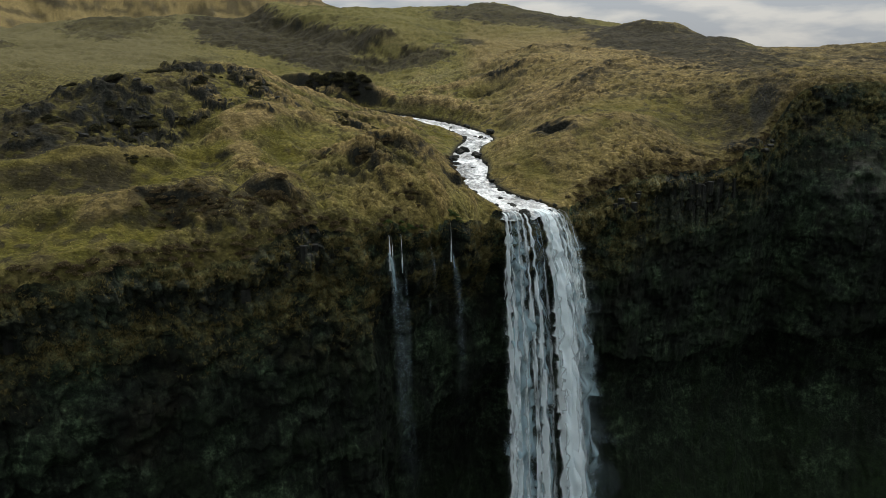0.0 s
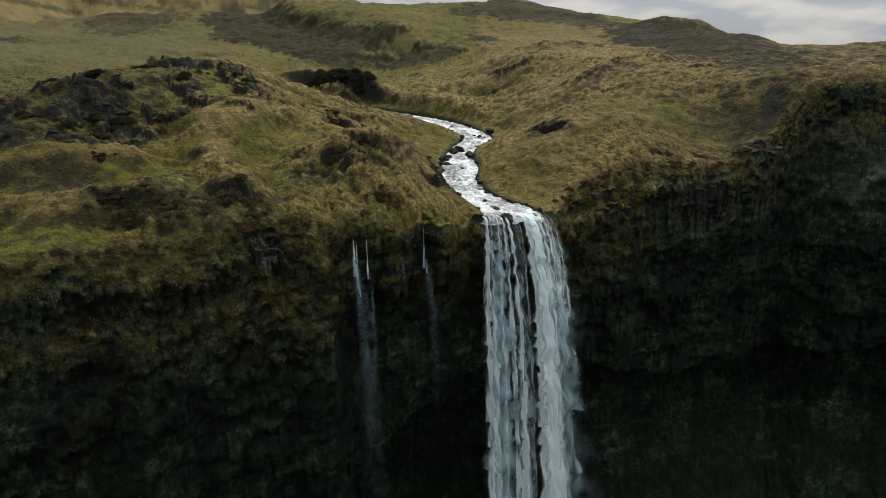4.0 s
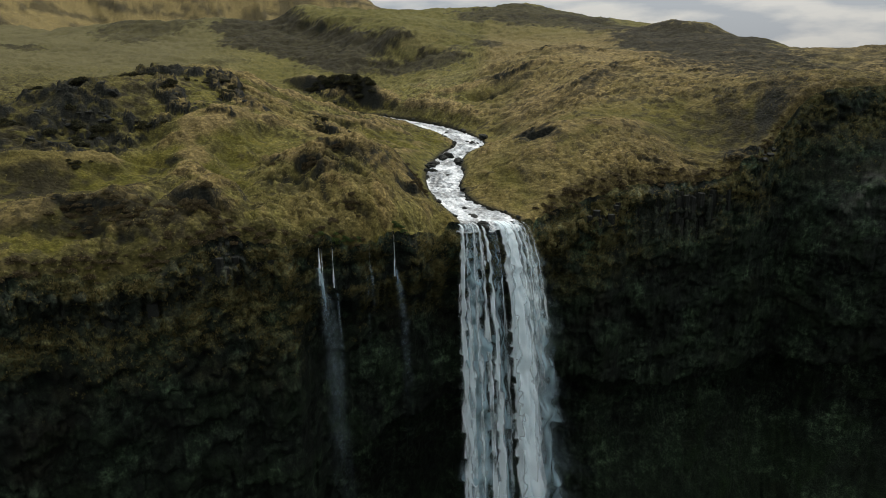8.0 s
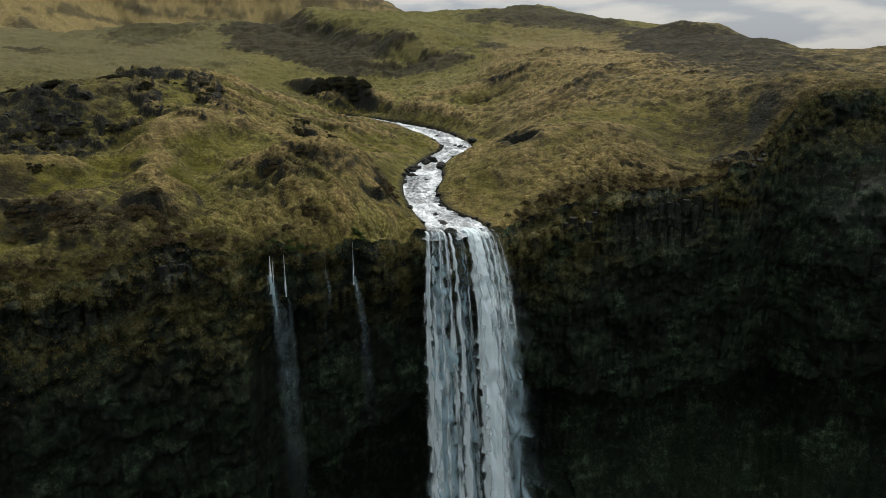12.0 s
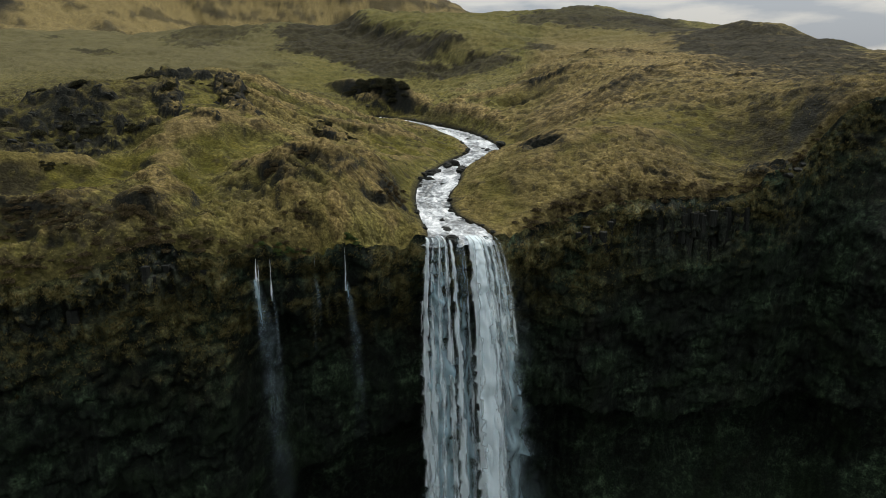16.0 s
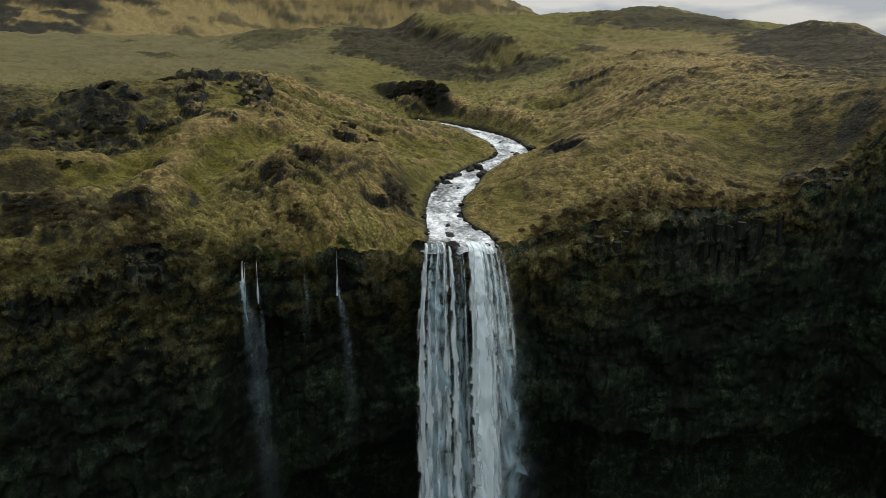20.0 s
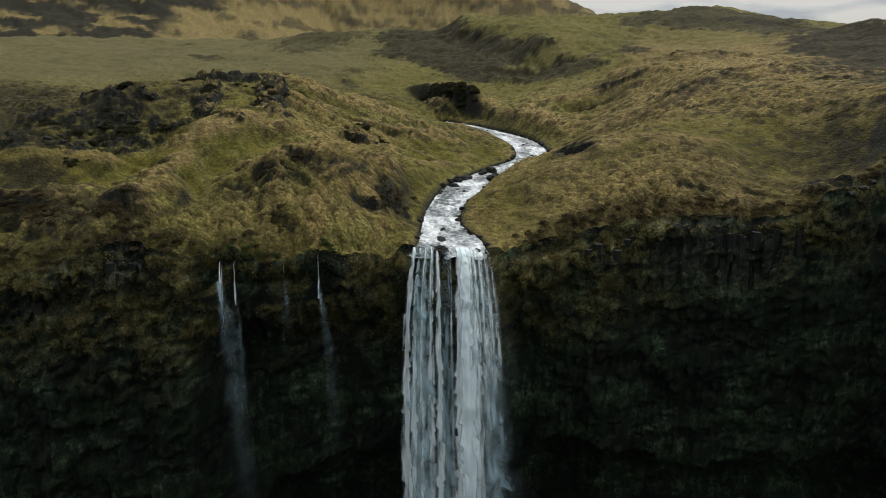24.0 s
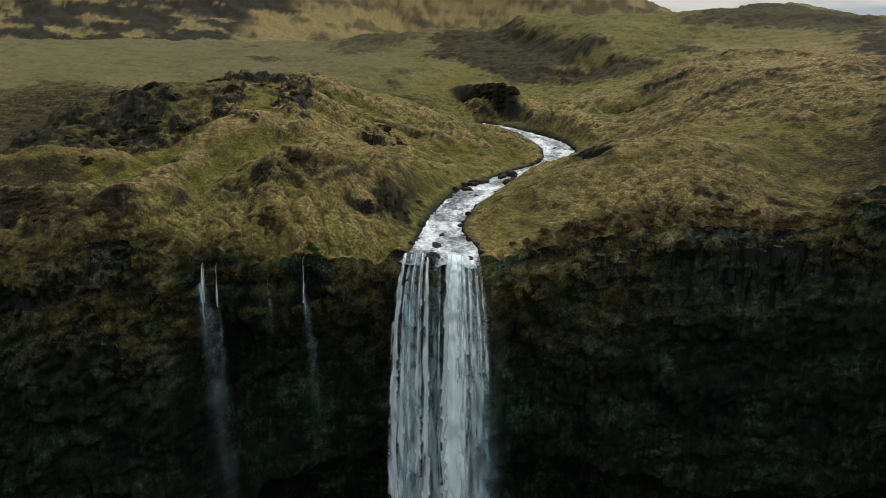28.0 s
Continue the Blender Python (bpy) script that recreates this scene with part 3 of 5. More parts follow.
def height(x, y):
    """The plateau's ground, without tussocks."""
    r = np.hypot(x, y)
    z = 62 + 0.095 * (np.minimum(r, 520) - 100) + 0.02 * np.maximum(r - 520, 0)
    for hx, hy, h, s, lg, turn in HILLS:
        dx, dy = x - hx, y - hy
        if lg != 1.0 or turn:
            c, sn = math.cos(turn), math.sin(turn)
            dx, dy = (c * dx + sn * dy) / lg, -sn * dx + c * dy
        z = z + h * np.exp(-(dx * dx + dy * dy) / (2 * s * s))
    wide = np.clip(r / 260, 0.35, 3)
    z = z + wide * 1.2 * fbm2(x / 26 + 3, y / 26 - 8, 3)
    z = z + (0.35 + 0.75 * smooth(30, 5, x)) * (0.22 - np.abs(fbm2(x / 9.0, y / 9.0, 3)))
    far = smooth(700, 1300, r) * smooth(5, -8, np.degrees(np.arctan2(x, y)))
    turn_deg = np.degrees(np.arctan2(x, y))
    rib = np.abs(fbm2(turn_deg * 0.16 + r / 420, r / 900 - turn_deg * 0.05, 3))
    gully = np.abs(fbm2(turn_deg * 0.6 + r / 150 + 3, r / 500 - turn_deg * 0.1, 3))
    z = z + far * (15 * (0.4 - rib) + 4.0 * (0.35 - gully) + 7 * fbm2(x / 150, y / 230, 3))
    d, side = line_near(x, y, ESCARP)
    z = z - 8.5 * smooth(-3, 17, d * side + 4 * noise2(x / 14, y / 14)) * np.exp(-np.maximum(d * side, 0) / 80) * smooth(640, 500, r) * smooth(-6, -26, x)
    az = np.degrees(np.arctan2(x, y))
    crest = np.interp(az, [-36, -30, -26, -20, -13.5, -4, 2, 4, 9, 15, 22, 35, 60], [560, 430, 392, 380, 366, 322, 350, 410, 380, 325, 266, 252, 240])
    z = z - np.minimum(0.15 * np.maximum(r - crest, 0), np.interp(az, [-5, 3], [48, 400])) * smooth(-36, -29, az)
    for high, width, p in RIDGES:
        d, side = line_near(x, y, p)
        d = d + 0.25 * width * noise2(x / 5.0, y / 5.0)
        k = np.maximum(0, 1 - np.sqrt(d * d + 0.3) / width)
        z = z + high * (0.55 * k + 0.45 * np.exp(-(d / (0.7 * width)) ** 2))
    for width, deep, p in LINES:
        d, side = line_near(x, y, p)
        z = z - deep * np.exp(-(d / (0.6 * width)) ** 2)
    z = z + scarp_fields(x, y)[0]
    d, side = line_near(x, y, BANK)
    back = d * side + 1.2 * noise2(x / 4, y / 4)
    ends = smooth(-60, -42, x) * smooth(-8, -24, x)
    z = z + ends * np.where(side > 0, 5.0 * smooth(0.0, 3.0, back) * np.exp(-np.maximum(back, 0) / 26), 0)
    m, lift = crag_mask(x, y)
    shift = 0.5 * noise2(x / 1.1, y / 1.1)
    block, tall = cells((x + shift) / 2.0, (y - shift) / 1.5)
    _chip, low = cells((x - shift) / 0.8 + 5, (y + shift) / 0.7)
    z = z + lift * (0.30 + 0.50 * tall + 0.22 * low - 0.25 * smooth(0.45, 0.75, block))
    d, level, half = river_near(x, y)
    bank = 0.25 * smooth(0, 0.16, (d - half) / 5.5) * 0.6 + (1 - 0.15) * smooth(0, 1, (d - half) / 5.5)
    z = np.where(d < half + 5.5, (level + 0.25) + (z - level - 0.25) * bank, z)
    z = np.where(d < half, level - 0.7 * smooth(0, 1, (half - d) / 1.0 + 0.25), z)
    return z, d - half


# the rim of the cliffs in plan, from the far west round the amphitheatre to the far east
RIM = np.array([(-900, -420), (-420, -90), (-190, 12), (-90, 40), (-52, 53), (-40.2, 58.3), (-34.3, 61.8), (-27.5, 66), (-20.2, 70.3), (-14, 77), (-6.4, 80.5), (1.1, 86.5),
                (8.3, 96.2), (17.4, 98.0), (21, 103), (26, 108.5), (34.7, 113), (43.2, 117.5), (48, 120.5), (53.5, 122), (57.8, 123),
                (62, 129), (66.5, 134), (74, 137.5), (88, 138), (112, 130), (150, 100), (240, 30), (420, -120), (900, -420)], float)
_v = RIM - CENTRE
RIM_AZ, RIM_R = np.arctan2(_v[:, 0], _v[:, 1]), np.hypot(_v[:, 0], _v[:, 1])


def rim_radius(az):
    r = sum(np.interp(az + radians(q), RIM_AZ, RIM_R) for q in (-0.9, -0.45, 0.0, 0.45, 0.9)) / 5
    s = az * 95.0
    near = smooth(0, 1, (300 - r) / 150)
    river_gap = smooth(2.0, 5.0, np.abs(s - 95.0 * math.atan2(12.8 - 25, 87.0)))
    return r + near * (0.25 + 0.75 * river_gap) * (1.0 * fbm2(s / 7.0, s * 0 + 4.2, 2) + 0.35 * fbm2(s / 1.6, s * 0 + 9.2, 2))


def grid_mesh(name, X, Y, Z, mat, attrs=()):
    """One sheet out of arrays of places."""
    n, m = X.shape
    me = bpy.data.meshes.new(name)
    co = np.stack([X, Y, Z], -1).reshape(-1, 3).astype(np.float32)
    i = np.arange(n * m).reshape(n, m)
    quads = np.stack([i[:-1, :-1], i[:-1, 1:], i[1:, 1:], i[1:, :-1]], -1).reshape(-1)
    faces = len(quads) // 4
    me.vertices.add(len(co))
    me.vertices.foreach_set("co", co.ravel())
    me.loops.add(len(quads))
    me.loops.foreach_set("vertex_index", quads.astype(np.int32))
    me.polygons.add(faces)
    me.polygons.foreach_set("loop_start", np.arange(0, faces * 4, 4, dtype=np.int32))
    me.polygons.foreach_set("loop_total", np.full(faces, 4, dtype=np.int32))
    me.polygons.foreach_set("use_smooth", np.ones(faces, dtype=bool))
    for key, values in attrs:
        a = me.attributes.new(key, 'FLOAT', 'POINT')
        a.data.foreach_set("value", np.clip(values, 0, 1).astype(np.float32).ravel())
    me.materials.append(mat)
    me.update(calc_edges=True)
    return new(name, me)


# columns: fine in the part of the amphitheatre that the walk looks at, coarse round it
AZ = np.concatenate([np.radians(np.linspace(-114, -67, 60)), np.radians(np.arange(-66, 37.5, 0.10)), np.radians(np.linspace(38.5, 114, 90))])
RIM_AT = rim_radius(AZ)


def tussocks(x, y):
    """Hummocky turf: rounded cushions with sharp gaps between them, and the number of each cushion."""
    wx, wy = x + 0.5 * noise2(x * 0.6, y * 0.6), y + 0.5 * noise2(x * 0.6 + 9, y * 0.6 + 4)
    a, own = cells(wx / 1.2, wy / 1.0)
    b, _own = cells(wx / 0.62 + 3, wy / 0.55 + 8)
    return 0.42 * np.sqrt(np.clip(1 - (a / 0.62) ** 2, 0, 1)) + 0.13 * np.clip(1 - (b / 0.66) ** 2, 0, 1), own


# ---- plateau ----
steps = [0.0]
while steps[-1] < 2600:
    steps.append(steps[-1] + 0.19 + 0.0045 * min(steps[-1], 260) + 0.012 * max(steps[-1] - 260, 0))
D = np.array(steps)[:, None]
R = RIM_AT[None, :] + D
X, Y = CENTRE[0] + R * np.sin(AZ)[None, :], CENTRE[1] + R * np.cos(AZ)[None, :]
Z, RIVER_D = height(X, Y)
def window(A, half, axis):
    """Running mean over 2 * half + 1 neighbours."""
    pad = [(0, 0), (0, 0)]
    pad[axis] = (half + 1, half)
    c = np.cumsum(np.pad(A, pad, mode='edge'), axis=axis)
    n = 2 * half + 1
    return (c[n:] - c[:-n]) / n if axis == 0 else (c[:, n:] - c[:, :-n]) / n


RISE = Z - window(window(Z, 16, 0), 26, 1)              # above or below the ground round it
rough = 0.65 + 0.85 * smooth(-0.3, 0.5, fbm2(X / 18 + 40, Y / 18, 3))
dist = np.hypot(X, Y)
fade = smooth(420, 160, dist)
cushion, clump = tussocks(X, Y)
hummocks = 0.95 * cushion * rough * np.maximum(fade, 0.0) * (1 - 0.35 * smooth(8, 22, X) * smooth(5, 14, D)) * smooth(0.0, 1.5, RIVER_D)
turf = hummocks
turf = turf + 0.32 * smooth(100, 170, dist) * smooth(560, 300, dist) * np.abs(fbm2(X / 3.0 + 3, Y / 4.5, 3)) * smooth(0.3, 3, RIVER_D)
# terraces that sheep have trodden along the slopes
tread = noise2(X / 4.5 + 6, Z / 0.75) + 0.5 * noise2(X / 2.0, Z / 0.4 + 9)
turf = turf + 0.30 * smooth(105, 150, dist) * smooth(460, 300, dist) * smooth(-0.4, 0.35, fbm2(X / 22 + 3, Y / 30 + 17, 3)) * np.clip(1 - 2.2 * np.abs(tread), 0, 1) * smooth(0.5, 4, RIVER_D)
lip = smooth(3.0, 0.0, D) * smooth(0.5, 2.5, RIVER_D)
az_here = np.degrees(AZ)[None, :]
roll = smooth(5.0, 0.0, D) * smooth(0.8, 3.5, RIVER_D) * (1.5 * smooth(-24, -21, az_here) * smooth(-3.5, -6, az_here) + 0.9 * smooth(-3, 1, az_here) * smooth(17, 12, az_here))
Z = Z - 0.9 * lip ** 2 - roll ** 1.5
SLOPE = np.hypot(np.gradient(Z, axis=0) / (np.gradient(R, axis=0)), np.gradient(Z, axis=1) / (np.gradient(AZ)[None, :] * R))
Z = Z + turf


def blob(x, y, s, long=1.0, turn=0.0):
    c, sn = math.cos(radians(turn)), math.sin(radians(turn))
    dx, dy = X - x, Y - y
    dx, dy = (c * dx + sn * dy) / long, -sn * dx + c * dy
    return np.exp(-(dx * dx + dy * dy) / (2 * s * s))


def region(points, soft, ragged):
    """A patch of the plan inside a line of points, with a soft and ragged edge."""
    p = np.array(points, float)
    m = np.zeros(X.shape)
    pad = soft + 1.5 * ragged
    box = (X > p[:, 0].min() - pad) & (X < p[:, 0].max() + pad) & (Y > p[:, 1].min() - pad) & (Y < p[:, 1].max() + pad)
    if not box.any():
        return m
    x, y = X[box], Y[box]
    inside = np.zeros(x.shape, bool)
    for (ax, ay), (bx, by) in zip(p, np.roll(p, -1, 0)):
        if ay != by:
            inside ^= ((ay > y) != (by > y)) & (x < (bx - ax) * (y - ay) / (by - ay) + ax)
    d, _side = line_near(x, y, np.vstack([p, p[:1]]))
    m[box] = smooth(-soft, soft, np.where(inside, d, -d) + ragged * (0.7 * speck[box] + 0.5 * fine_speck[box]))
    return m


patchy = fbm2(X / 30 + 7, Y / 30 + 2, 4)
speck = fbm2(X / 4.0 + 7, Y / 4.0 + 2, 3)
fine_speck = fbm2(X / 1.3 + 2, Y / 1.3 + 5, 3)
heath_and_shade = smooth(0.25, 0.8, patchy) * 0.3 + smooth(0.45, 0.85, SLOPE) * 0.35 * smooth(2, 7, D)
dark = np.zeros(X.shape)
for k, soft, points in (
        (0.95, 3.0, [(-120, 315.5), (-112, 345), (-92, 356), (-74.8, 330.5), (-62.5, 314), (-20, 271), (-24, 267.4), (-32, 268), (-32.6, 261), (-28.6, 250), (-43, 243.5), (-62, 265.6), (-81, 274.5), (-95.7, 274.8), (-107, 306)]),
        (0.9, 2.5, [(-32.6, 261), (-16.8, 257.7), (-13.7, 259.6), (-3.8, 256.6), (3.5, 252), (2, 248), (-2.6, 240), (-15.5, 242), (-28.6, 250)]),
        (0.75, 4.0, [(-175, 340), (-150, 356), (-130, 345), (-121, 320), (-124, 310), (-127.6, 296), (-127.8, 278.5), (-132.5, 268.7), (-167, 301)]),
        (0.5, 3.0, [(-85.4, 224), (-88.7, 237.6), (-83, 259), (-77.5, 254), (-80.7, 225.5)]),
        (0.85, 4.0, [(-275, 352), (-300, 385), (-280, 380), (-251, 344), (-260, 340)]),
        (0.8, 2.5, [(-180, 261), (-186, 274), (-157, 258), (-154, 250), (-161, 248)]),
        (0.8, 1.5, [(-79, 224), (-79, 229), (-73, 224.5), (-64, 206), (-72, 215)]),
        (0.8, 2.0, [(4.5, 263), (4.5, 276), (13.8, 268.5), (16, 260), (11, 256.7)]),
        (0.8, 4.0, [(-9, 330), (4.8, 338), (29, 400), (66, 328), (73.7, 280), (56.6, 284), (38, 302), (12.5, 306)]),
        (0.8, 4.0, [(54.4, 274.7), (62, 290), (78, 284), (92, 276), (104, 275), (98, 200), (69.5, 147.6), (67.6, 173.8), (64.3, 216.6), (56, 248)]),
        (0.6, 2.0, [(51.5, 139), (58.6, 139.3), (67.2, 136.4), (75, 136), (60.4, 126.6), (53.8, 123.2)]),
        (0.75, 2.0, [(-6.4, 313), (-4.5, 332), (8.5, 325), (12.8, 313), (5, 304)]),
        (0.85, 3.0, [(57.4, 278), (65.4, 286), (84.7, 274), (82.8, 256.7), (86, 241.4), (73.7, 237.4), (61, 240.3), (54.5, 251.6)]),
        (0.7, 4.0, [(58, 217), (78.5, 237), (87, 212), (95, 206), (100.7, 199.7), (95, 165), (70.7, 152), (64, 157), (64, 176), (53, 174)]),
        (0.6, 2.0, [(23.5, 208), (28, 214.4), (39.5, 252), (49.7, 255), (50, 246.8), (39.7, 212.4), (30, 211.6)]),
        (0.95, 1.0, [(-27, 80.2), (-20.4, 83.2), (-17.2, 80.6), (-16.4, 78.6), (-16.4, 76), (-16, 75), (-17.5, 73.3), (-19.3, 72.6), (-22.4, 73.5), (-25.4, 77.4)]),
        (0.95, 0.6, [(-5.6, 85.5), (-4.7, 86.9), (-1.9, 87.1), (-0.8, 85.4), (-1.5, 83.8), (-3.5, 83.3)]),
        (0.85, 0.7, [(-13.6, 94.6), (-11.2, 94.8), (-7.7, 96.7), (-4, 97.2), (-3.8, 95.7), (-7.7, 93), (-9.2, 92), (-12, 93.4)]),
        (0.5, 2.5, [(-34, 74), (-41, 86), (-26.3, 79.7), (-22.4, 73.5), (-18.3, 72.5), (-24.7, 68.4)]),
        (0.8, 3.0, [(-174, 151.7), (-172, 168.6), (-125, 155.6), (-106, 140), (-99.6, 122.8), (-122, 123)]),
        (0.75, 3.0, [(-183.5, 168), (-156, 170.5), (-118, 153), (-47.4, 92.5), (-45.5, 86.6), (-48.3, 83.5), (-100, 105)]),
        (0.75, 2.0, [(-46.9, 82.5), (-40.7, 88), (-30, 83), (-21.1, 79), (-17.7, 72.8), (-22.1, 70.1), (-25.5, 68.6)]),
        (0.75, 1.0, [(-21.5, 125), (-22.7, 131.6), (-16.6, 133.4), (-8.8, 124), (-5, 115), (-15, 124)]),
        (0.5, 1.5, [(-47, 114), (-47.6, 118.5), (-45, 119), (-41.8, 116), (-42.5, 111), (-45, 109.6)]),
        (0.98, 0.5, [(17.8, 127.6), (19.2, 131.4), (22.8, 130.8), (25.0, 126.8), (24.4, 124.0), (22, 124.6), (19.8, 125.6)]),
        (0.8, 0.8, [(0.1, 99.8), (-0.9, 106.4), (1.9, 106.8), (5.4, 104.8), (6.7, 99.1), (2.6, 101)])):
    dark = np.maximum(dark, k * region(points, soft, 1.6 * soft))
heath_and_shade = np.clip(heath_and_shade + dark * np.maximum((0.4 + 0.6 * smooth(0.22, 0.5, clump)) * (0.7 + 0.3 * smooth(-0.3, 0.3, fine_speck)), 0.95 * smooth(190, 260, dist)) + 0.22 * smooth(0.1, 0.8, speck) + 0.3 * smooth(0.45, 0.9, fine_speck) * smooth(-0.4, 0.4, patchy), 0, 1)
heath_and_shade = np.maximum(heath_and_shade, 0.75 * smooth(0.80, 0.84, clump + 0.16 * patchy + 0.25 * dark) * smooth(0.08, 0.2, cushion) * smooth(260, 190, dist))
d_bank, side_bank = line_near(X, Y, BANK)
back = d_bank * side_bank + 1.2 * speck
# shade of the cut bank's face, painted on as dark heath and rock
bank_shade = smooth(-1.5, 0.0, back) * smooth(6.0, 3.4, back) * smooth(-47, -42, X) * smooth(-17, -22, X)
green = smooth(-0.2, 0.6, fbm2(X / 40 - 9, Y / 40 + 12, 3)) * 0.45
for bx, by, s, lg, tn, k in ((28, 141, 5, 3.0, 10, 0.9), (13, 118, 2.2, 1.8, 70, 0.9), (-46, 85, 4.5, 2.4, 30, 0.9), (-38, 67, 5, 1.5, 30, 0.9), (40, 143, 7, 1.6, 0, 0.8), (-3, 82, 1.6, 3.0, 30, 1.0),
                             (2.7, 86, 1.5, 1.5, 30, 1.0), (10, 300, 24, 2.4, 0, 0.35), (-26, 104, 4, 2.0, -30, 0.5), (99, 246, 8, 1.6, 0, 1.0), (10, 296, 20, 3.0, 0, 0.35), (-20, 318, 14, 2.0, 0, 0.35), (-95, 95, 16, 1.6, 0, 0.7), (-6, 140, 7, 1.6, 60, 0.6), (56, 140, 9, 1.5, 20, 0.5)):
    green = np.maximum(green, k * smooth(0.1, 0.7, blob(bx, by, s, lg, tn) + 0.12 * speck))
for k, soft, points in (
        (0.85, 2.5, [(-96, 108.7), (-98, 115.6), (-62, 98), (-49, 86.7), (-44, 88.3), (-42.3, 88), (-46.6, 81)]),
        (0.7, 1.5, [(-42, 87.8), (-40, 93.5), (-34, 100.8), (-30, 103), (-27.5, 93.2), (-35.7, 92), (-34, 84)]),
        (0.75, 1.5, [(-2, 111), (-9.9, 138), (-10.2, 160.5), (-0.4, 158.5), (3, 150), (1.2, 137), (0.9, 122.5), (0.8, 114), (-0.2, 109)]),
        (0.9, 1.5, [(23, 120.5), (26.4, 131), (36.3, 132.4), (46.8, 140), (53.7, 140.8), (57.6, 137), (57.7, 135), (50.6, 136.4), (40.6, 129.7), (33.4, 128), (28, 124.7), (25.7, 122.3)]),
        (0.9, 1.2, [(12.7, 117), (15.5, 117.6), (17.5, 113), (15.4, 111), (13.4, 112.3)]),
        (0.95, 2.0, [(92, 241), (97.5, 242.6), (102.6, 238), (104, 226), (90.7, 224), (89, 232)]),
        (0.26, 4.0, [(-77.6, 344), (-12.7, 355), (-2.5, 310), (28, 294), (49, 287), (35.8, 265.5), (24, 240), (-4.3, 264), (-18, 272.8), (-66, 317)]),
        (0.7, 0.8, [(-42.6, 124.5), (-42.2, 127.7), (-36.9, 121), (-36.6, 118.8)])):
    green = np.maximum(green, k * region(points, soft, 0.8 * soft))
# relief also put into the colour: hollows turn a darker olive
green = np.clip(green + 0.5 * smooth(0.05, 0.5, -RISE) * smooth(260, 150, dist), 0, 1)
# west: heath slopes, with the dimmer light there also put into the colour
heath_and_shade = np.clip(heath_and_shade * (1 - 0.6 * smooth(5, 1, D) * smooth(-25, -21, az_here)) + 0.62 * smooth(44, 74, X) * smooth(118, 150, dist) * smooth(330, 270, dist) * smooth(-0.9, 0.3, speck) + 0.42 * smooth(-34, -56, X) * smooth(240, 180, dist) + 0.95 * bank_shade, 0, 1)
heath_and_shade = np.maximum(heath_and_shade, 0.62 * smooth(4.6, 1.4, D + 1.6 * speck + 0.8 * fine_speck) * smooth(1, 3, RIVER_D) * (smooth(-3.5, -1, az_here) + smooth(-18, -20, az_here)))
# western olive likewise, deepened for the dimmer light
green = np.maximum(green, 0.75 * smooth(-34, -50, X) * smooth(170, 120, dist) * smooth(0.9, 0.2, speck))
for p in (np.array([(-42, 121), (-37, 115), (-33.5, 106), (-26, 104), (-18, 107), (-9, 112)], float), np.array([(-56, 83), (-49, 86.5), (-43, 91), (-37, 98), (-30, 100), (-25, 95), (-20, 92)], float)):
    d_line, _side = line_near(X, Y, p)
    green = np.maximum(green, 0.9 * smooth(1.9, 0.7, d_line + 0.5 * fine_speck))
    heath_and_shade = heath_and_shade * (1 - 0.8 * smooth(1.9, 0.7, d_line))
# straw paler on rises: drier grass, and crest light put into the colour
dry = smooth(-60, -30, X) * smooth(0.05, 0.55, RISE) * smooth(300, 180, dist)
face = np.maximum(region([(-12, 90), (-4.6, 93), (-1.5, 100), (3, 101), (4.5, 96), (-3, 84), (-12, 82)], 1.5, 1.5), region([(-37, 136), (-26, 134.5), (-13.5, 140), (-5, 118), (-9, 112), (-17, 116), (-29, 118)], 2.0, 2.0))
green, heath_and_shade = green * (1 - 0.7 * face), heath_and_shade * (1 - 0.45 * face)
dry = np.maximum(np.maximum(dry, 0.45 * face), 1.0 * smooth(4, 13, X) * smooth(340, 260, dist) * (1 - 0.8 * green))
crags, _lift = crag_mask(X, Y)
banks = scarp_fields(X, Y)[1]
solid = np.zeros(X.shape)
for points in ([(-50.5, 127), (-47, 133.5), (-42, 137.5), (-40, 134.5), (-44, 127.5), (-46.5, 124.5)],
               [(-45.4, 121), (-44, 123.6), (-38, 117), (-34.2, 110), (-39.7, 113.3)],
               [(-45.3, 138), (-40, 138), (-31.5, 127.6), (-30.8, 125), (-27, 117), (-36.3, 126.4)],
               [(-56, 108), (-50.8, 110.5), (-46.7, 109), (-40.7, 106), (-43.3, 101), (-48.4, 97.7), (-42.3, 90.7), (-49.2, 99.5), (-55.4, 102.2)],
               [(-49.2, 87), (-56.3, 92), (-60, 99.3), (-59.5, 99.7), (-55.4, 95), (-48, 87.2)],
               [(-5.2, 258.7), (-2.6, 266.4), (3.8, 258.3), (0.5, 253.7)],
               [(29.3, 159), (32.2, 163.5), (37.4, 167), (44.5, 169.2), (44.7, 165.8), (37.7, 164), (33.7, 160.3)],
               [(16.8, 130.5), (18.6, 132), (23.2, 130), (24.7, 125.4), (22.7, 124.2), (20.2, 125)],
               [(2.8, 207.6), (15.5, 194.3), (22.4, 190.4), (17.8, 189.8), (9.8, 191.8)]):
    patch = region(points, 0.8, 1.2) * (0.9 if points[0][0] < -20 else 0.55)
    crags, solid = np.maximum(crags, patch), np.maximum(solid, patch * smooth(-0.45, 0.15, speck + 0.8 * fine_speck))
